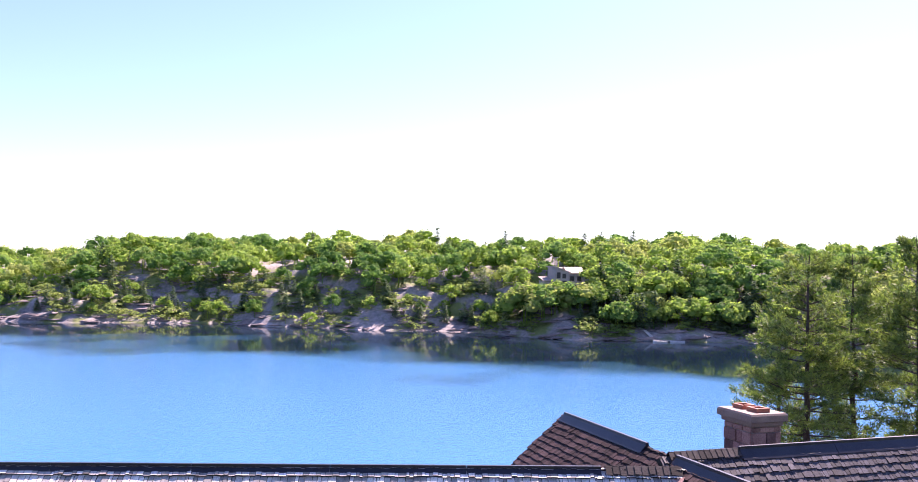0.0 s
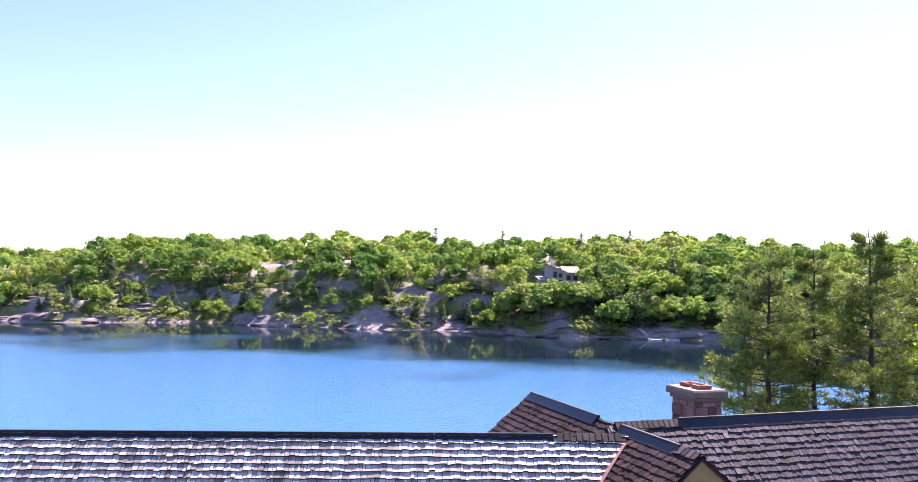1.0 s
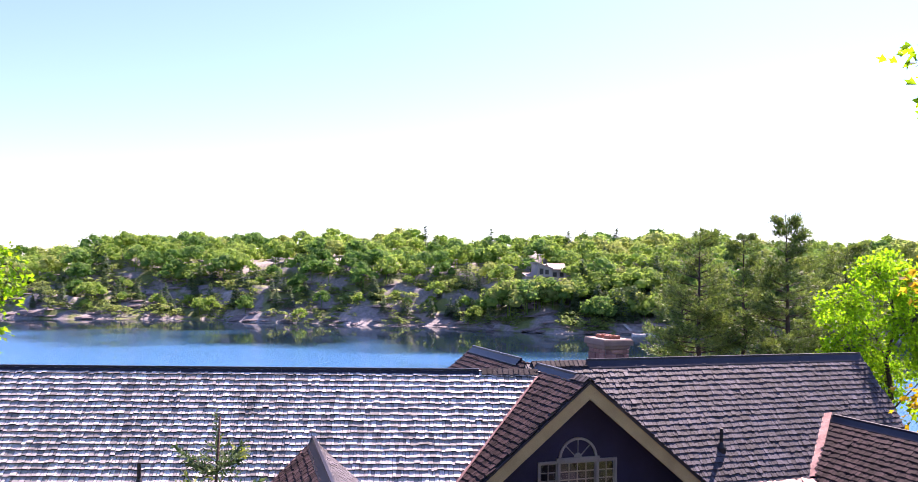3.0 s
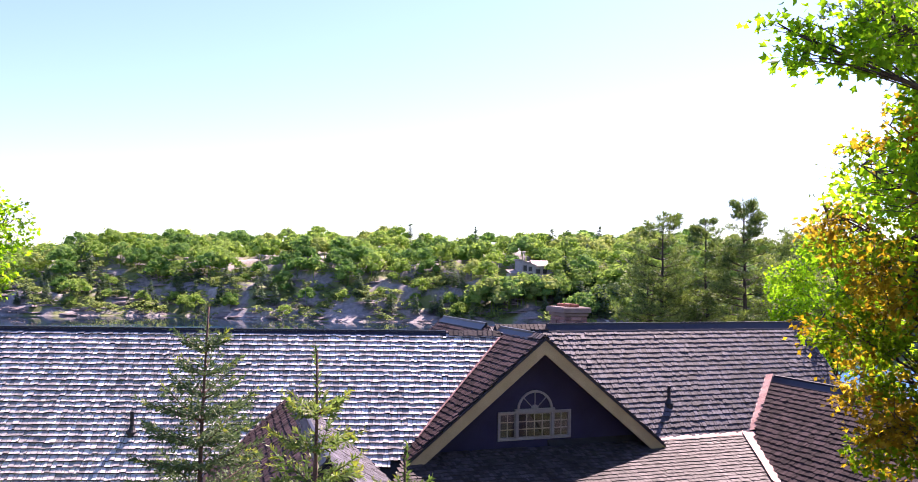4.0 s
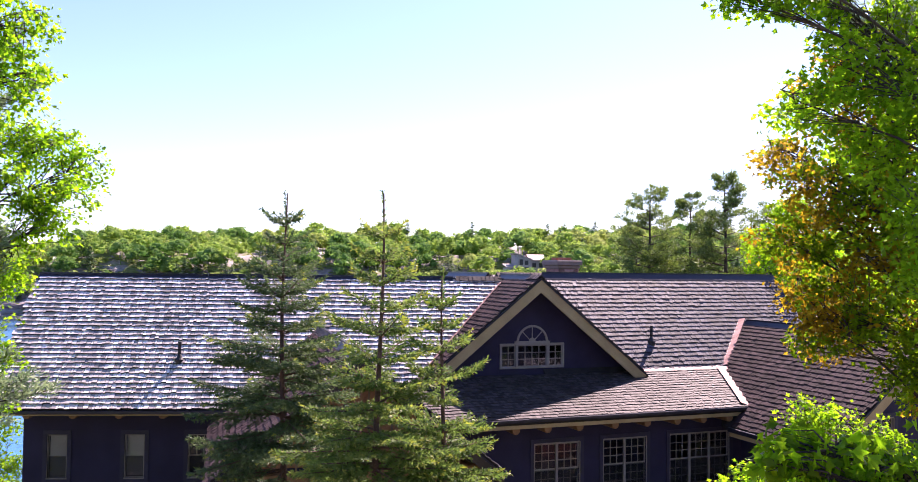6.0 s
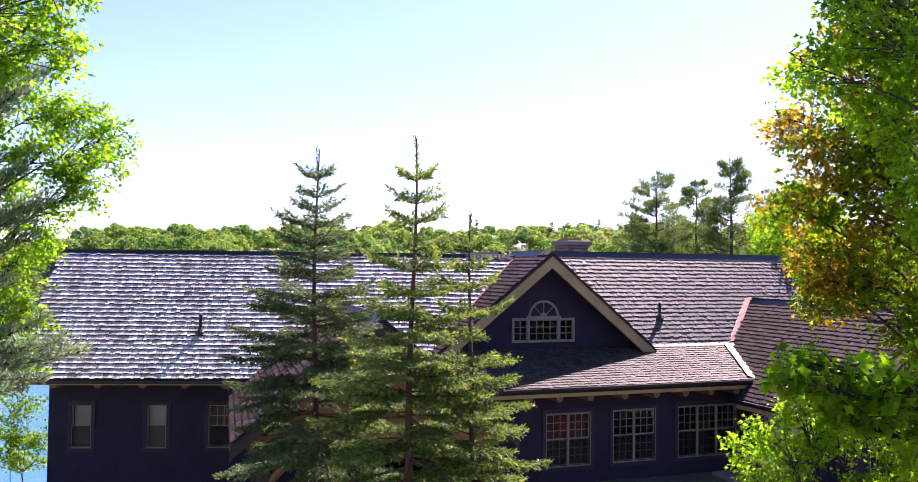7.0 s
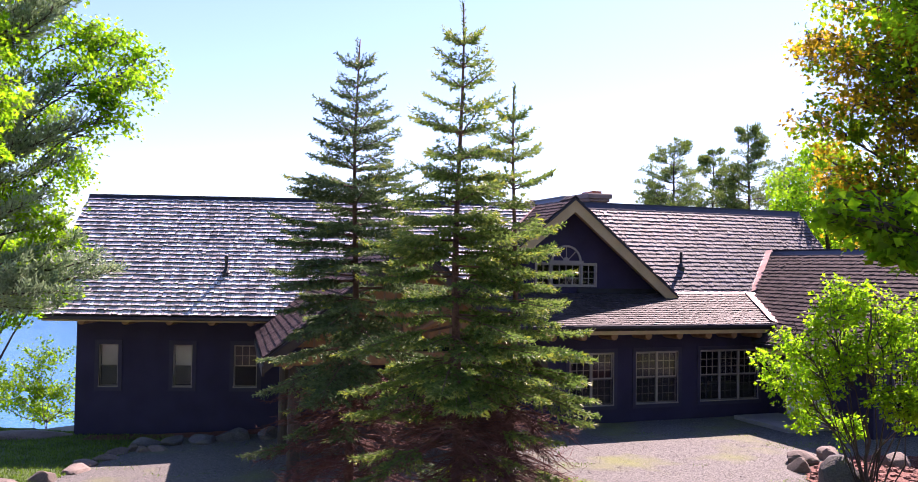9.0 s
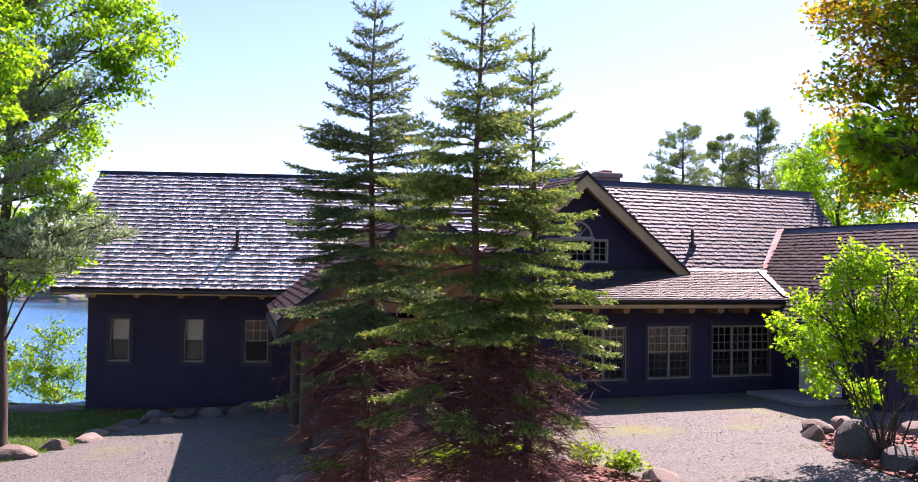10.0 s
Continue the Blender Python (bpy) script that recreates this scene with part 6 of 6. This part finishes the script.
def chips(name, label, category, inside, x0, x1, y0, y1, count, size, lift, material, flat=0.4):
    """Loose bits lying on the yard, too many to count."""
    g = np.random.default_rng(17)
    vs, qs, k = [], [], 0
    box = np.array([(-1, -1, -1), (1, -1, -1), (1, 1, -1), (-1, 1, -1), (-.6, -.6, 1), (.7, -.6, 1), (.6, .7, 1), (-.7, .6, 1)], float) * 0.5
    fq = np.array([(4, 5, 6, 7), (0, 1, 5, 4), (1, 2, 6, 5), (2, 3, 7, 6), (3, 0, 4, 7)])
    n = 0
    while n < count:
        x, y = g.uniform(x0, x1), g.uniform(y0, y1)
        n += 1
        if not inside(x, y):
            continue
        s = size * g.uniform(0.5, 1.5) * np.array([g.uniform(.6, 1.4), g.uniform(.6, 1.4), flat * g.uniform(.6, 1.3)])
        a = g.uniform(0, 6.28)
        b = box * s
        w = np.stack([b[:, 0] * math.cos(a) - b[:, 1] * math.sin(a) + x, b[:, 0] * math.sin(a) + b[:, 1] * math.cos(a) + y, b[:, 2] + terrain(x, y) + lift], 1)
        vs.append(w)
        qs.append(fq + k)
        k += 8
    ob = part(name, fast_mesh(name, np.concatenate(vs), np.concatenate(qs)), material)
    tagged(ob, label, category, kind="stuff")


chips("gravel_stones", "loose grey gravel stones on the driveway", "gravel", gravel_at, -11.5, 10.0, -11.5, 0.0, 6000, 0.02, 0.035, M_PEBBLE, 0.6)
chips("bark_chips", "loose red bark chips", "mulch", lambda x, y: spruce_bed(x, y) < 1.08 or right_bed(x, y) < 1.05, -6, 12, -16, -5.4, 10000, 0.085, 0.085, M_CHIP, 0.3)


def grass(name, label, inside, x0, x1, y0, y1, count, height, lift):
    g = np.random.default_rng(23)
    p = np.stack([g.uniform(x0, x1, count), g.uniform(y0, y1, count)], 1)
    p = np.array([(x, y, terrain(x, y) + lift) for x, y in p if inside(x, y)])
    n = len(p)
    d = unit(np.stack([g.normal(0, .35, n), g.normal(0, .35, n), np.ones(n)], 1))
    h = height * g.uniform(0.5, 1.3, n)
    v, q = diamonds(p + d * (h[:, None] * 0.45), d, unit(np.cross(d, g.normal(size=(n, 3)))), h, 0.012 + h * 0.10)
    ob = part(name, fast_mesh(name, v, q), M_BLADE)
    tagged(ob, label, "grass", kind="stuff")


grass("lawn_grass", "short bright green lawn grass", lambda x, y: x < lawn_edge(y) + 0.1 and y < 0.4 - 0.25 * (x + 12), -15.5, -8.8, -11.5, 1.0, 52000, 0.07, 0.02)
grass("driveway_tufts", "thin yellow-green tufts growing through the gravel", lambda x, y: gravel_at(x, y) and noise.noise(Vector((x * 0.5, y * 0.9, 4))) > 0.33, -11, 9, -11, -0.8, 30000, 0.035, 0.03)


def boulder(label, at, size, turn, seed, group="boulders along the lawn", stone=None):
    """A weathered granite boulder, sunk a little into the ground."""
    bm = bmesh.new()
    bmesh.ops.create_icosphere(bm, subdivisions=3, radius=0.5)
    o = Vector((seed * 3.1, seed * 1.7, 0))
    rr = random.Random(seed)
    cuts = [(Vector((rr.gauss(0, 1), rr.gauss(0, 1), rr.uniform(-0.3, 1.1))).normalized(), rr.uniform(0.30, 0.42)) for _ in range(6)]
    for v in bm.verts:
        c = v.co * (1 + 0.3 * noise.noise(v.co * 1.7 + o) + 0.05 * noise.noise(v.co * 7 + o))
        for nrm, lim in cuts:
            over = c.dot(nrm) - lim
            if over > 0:
                c = c - nrm * over * 0.95
        v.co = Vector((c.x * size[0], c.y * size[1], c.z * size[2]))
    me = bpy.data.meshes.new("boulder")
    bm.to_mesh(me)
    bm.free()
    ob = part("boulder", me, stone or M_BOULDER)
    ob.matrix_basis = pose(at[0], at[1], terrain(at[0], at[1]) + size[2] * 0.22, 0, 0, turn)
    tagged(ob, label, "boulder", group)


for k, (x, y, sx, sy, sz) in enumerate(((-11.0, -5.9, 1.0, 0.8, 0.55), (-10.45, -5.1, 0.7, 0.6, 0.45), (-10.1, -4.2, 0.95, 0.7, 0.3), (-10.15, -3.6, 0.8, 0.5, 0.28), (-9.85, -3.1, 0.7, 0.5, 0.3), (-9.75, -2.5, 0.85, 0.5, 0.3),
                                        (-9.45, -2.2, 0.36, 0.34, 0.42), (-9.2, -2.3, 0.45, 0.35, 0.28), (-8.85, -2.25, 0.6, 0.45, 0.3), (-12.1, -7.2, 1.0, 0.8, 0.5))):
    boulder("flat tan granite stone edging the lawn", (x, y), (sx, sy, sz * 0.8), k * 47, k + 1)
# These stones get their shade from a darker granite colour.
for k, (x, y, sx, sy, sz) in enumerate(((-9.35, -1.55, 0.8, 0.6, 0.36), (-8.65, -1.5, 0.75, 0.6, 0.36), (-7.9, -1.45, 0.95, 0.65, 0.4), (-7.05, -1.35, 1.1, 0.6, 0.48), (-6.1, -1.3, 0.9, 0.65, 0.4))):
    boulder("grey granite boulder along the wall, darkened for shade", (x, y), (sx, sy, sz), k * 63, k + 20, "boulders along the wall", M_BOULDER_SHADED)
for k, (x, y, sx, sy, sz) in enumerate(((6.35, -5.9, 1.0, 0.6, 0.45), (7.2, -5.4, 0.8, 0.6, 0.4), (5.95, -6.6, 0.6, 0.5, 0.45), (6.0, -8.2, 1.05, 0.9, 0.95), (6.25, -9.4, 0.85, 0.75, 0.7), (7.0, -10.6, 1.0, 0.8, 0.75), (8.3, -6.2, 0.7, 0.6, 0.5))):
    boulder("rounded grey boulder edging the mulch bed", (x, y), (sx, sy, sz), k * 51, k + 40, "boulders of the mulch bed", M_BOULDER_SHADED if k in (3, 4, 5) else None)
for k, (x, y, sx, sy, sz) in enumerate(((-3.3, -8.3, 1.2, 0.6, 0.35), (-2.2, -8.15, 0.9, 0.5, 0.3), (1.0, -9.2, 0.8, 0.5, 0.3), (1.45, -10.3, 0.9, 0.6, 0.35), (-4.7, -9.4, 0.9, 0.6, 0.3))):
    boulder("low pale stone edging the spruce bed", (x, y), (sx, sy, sz), k * 39, k + 60, "stones of the spruce bed")
boulder("broad bare granite ledge above the lake", (-13.2, -0.3), (2.6, 1.0, 0.28), 12, 81, "ledges above the lake")


def low_plant(label, at, radius, height, seed, leaf=0.07):
    r = random.Random(seed)
    z = terrain(*at) + 0.06
    t = thing("ground_cover", label, "shrub", (at[0], at[1], z))
    wood, tips = Geo(), []
    for k in range(16):
        az, out = r.uniform(0, 6.28), r.uniform(0.15, 1) * radius
        e = Vector((math.cos(az) * out, math.sin(az) * out, height * r.uniform(0.5, 1) * (1.1 - 0.5 * out / radius)))
        wood.tube([(0, 0, -0.05), e * 0.5 + Vector((0, 0, 0.06)), e], [0.008, 0.006, 0.003], 4, False)
        tips += [(e, Vector((0, 0, 1))), (e * 0.75 + Vector((0, 0, 0.04)), Vector((0, 0, 1)))]
    part("stem", wood, M_BARK, t)
    v, q = foliage(tips, 16, 0.11, leaf, seed)
    tagged(part("leaf_mass", fast_mesh("leaf_mass", v, q), M_LEAF_DARK, t), kind="stuff")


for k, (x, y, rad, h) in enumerate(((-4.1, -9.3, 0.5, 0.3), (-3.3, -9.0, 0.5, 0.3), (-2.2, -9.2, 0.6, 0.45), (-1.5, -9.0, 0.6, 0.5), (-0.8, -9.4, 0.5, 0.4), (0.5, -9.4, 0.4, 0.35), (1.0, -9.9, 0.3, 0.3))):
    low_plant("low green ground-cover shrub in bark mulch", (x, y), rad, h, 200 + k)


# ---- the far shore ----
def far_house():
    z = 5.4
    m = pose(31.6, 194.5, z, 0, 0, 8)
    h = thing("lake_house", "grey modern cottage among the far trees", "house")
    gl = mat("far grey siding", (0.24, 0.225, 0.23), (0.36, 0.34, 0.345), 0.8, 0.5, 6, 0.2, 0.02)
    rf = mat("far tan roof", (0.30, 0.24, 0.22), (0.42, 0.35, 0.32), 0.8, 0.5, 6, 0.2, 0.02)
    part("wall", Geo(m).prism([(-2.6, -1), (1.0, -1), (1.0, 4.6), (-2.6, 5.9)], -2.5, 3.5), gl, h)
    part("wall", Geo(m).prism([(1.0, -1), (5.2, -1), (5.2, 4.3), (1.0, 4.3)], -1.2, 3.5), gl, h)
    part("wall", Geo(m).prism([(-5.0, -1), (-2.6, -1), (-2.6, 2.4), (-5.0, 2.4)], -1.0, 3.0), gl, h)
    part("roof", Geo(m).slab([(-2.9, -2.9, 6.05), (1.3, -2.9, 4.62), (1.3, 3.8, 4.62), (-2.9, 3.8, 6.05)], 0.2), rf, h)
    part("roof", Geo(m).slab([(0.8, -1.7, 4.4), (5.5, -1.7, 4.4), (5.5, 1.4, 5.9), (0.8, 1.4, 5.9)], 0.2), rf, h)
    part("roof", Geo(m).slab([(0.8, 1.4, 5.9), (5.5, 1.4, 5.9), (5.5, 3.9, 4.6), (0.8, 3.9, 4.6)], 0.2), rf, h)
    part("roof", Geo(m).slab([(-5.2, -1.4, 2.5), (-2.6, -1.4, 2.5), (-2.6, 3.2, 3.4), (-5.2, 3.2, 3.4)], 0.18), rf, h)
    for x0, x1, z0, z1 in ((-2.2, -1.1, 0.3, 2.6), (-0.8, 0.5, 0.3, 2.6), (-2.2, -1.1, 3.0, 4.6), (-0.8, 0.3, 3.0, 4.3)):
        w = part("window", Geo(m).box(x0, x1, -2.56, -2.505, z0, z1), M_WHITE, h)
        part("pane", Geo(m).box(x0 + .1, x1 - .1, -2.59, -2.565, z0 + .1, z1 - .1), M_BLACK, w)
    for x0, x1 in ((1.6, 2.8), (3.4, 4.6)):
        w = part("window", Geo(m).box(x0, x1, -1.26, -1.205, 2.4, 3.7), M_WHITE, h)
        part("pane", Geo(m).box(x0 + .1, x1 - .1, -1.29, -1.265, 2.5, 3.6), M_BLACK, w)
    part("deck", Geo(m).box(-5.6, 5.4, -4.4, -2.5, -0.2, 0.1), rf, h)
    for k in range(12):
        part("deck_post", Geo(m).box(-5.55 + k * 0.99, -5.45 + k * 0.99, -4.4, -4.3, 0.1, 1.1), gl, h)
    part("deck_rail", Geo(m).box(-5.6, 5.45, -4.42, -4.28, 1.1, 1.2), gl, h)


far_house()


def dock():
    d = thing("dock", "floating wooden dock on the far shore", "dock")
    wood = mat("grey dock boards", (0.36, 0.34, 0.33), (0.52, 0.50, 0.48), 0.8, 1, 8, 0.2, 0.01)
    for k in range(14):
        part("board", Geo().box(48.6 + k * 0.36, 48.93 + k * 0.36, 173.2, 175.0, LAKE + 0.28, LAKE + 0.36), wood, d)
    part("float", Geo().box(48.7, 53.5, 173.4, 174.8, LAKE - 0.15, LAKE + 0.27, 0.05), M_SLAB, d)
    part("ramp", Geo().slab([(47.2, 176.6, LAKE + 2.3), (48.8, 174.6, LAKE + 0.45), (49.6, 175.2, LAKE + 0.45), (48.0, 177.2, LAKE + 2.3)], 0.1), wood, d)
    for x, y in ((49.6, 171.6), (53.6, 171.9)):
        b = thing("rowing_boat", "small white boat moored at the dock", "boat", (x, y, LAKE), "boats at the dock")
        hull = Geo()
        sec = [(-1.6, 0.06, 0.42), (-0.9, 0.48, 0.32), (0, 0.6, 0.28), (1.0, 0.55, 0.28), (1.6, 0.42, 0.30)]
        v = []
        for px, hw, top in sec:
            v += [(px, -hw, top), (px, -hw * 0.7, -0.08), (px, hw * 0.7, -0.08), (px, hw, top)]
        f = [(4 * i + j, 4 * i + j + 1, 4 * i + j + 5, 4 * i + j + 4) for i in range(4) for j in range(3)] + [(0, 3, 2, 1), (16, 17, 18, 19)]
        f += [(4 * i, 4 * i + 4, 4 * i + 7, 4 * i + 3) for i in range(4)]
        part("hull", hull.add(v, f), M_DOOR, b)
        part("thwart", Geo().box(-0.2, 0.1, -0.5, 0.5, 0.30, 0.34), wood, b)


dock()


# ---- roof shakes ----
for k, (name, plane, up, exposure, a0, a1, red, single, label) in enumerate(SHAKE_JOBS):
    roof_pair(name, plane, 0.14, 20 + k, up, exposure, a0, a1, red, single, label)
for plane in (P_LB, P_RB):
    deck("roof", plane, 0.14, "", OUTLINES[plane])
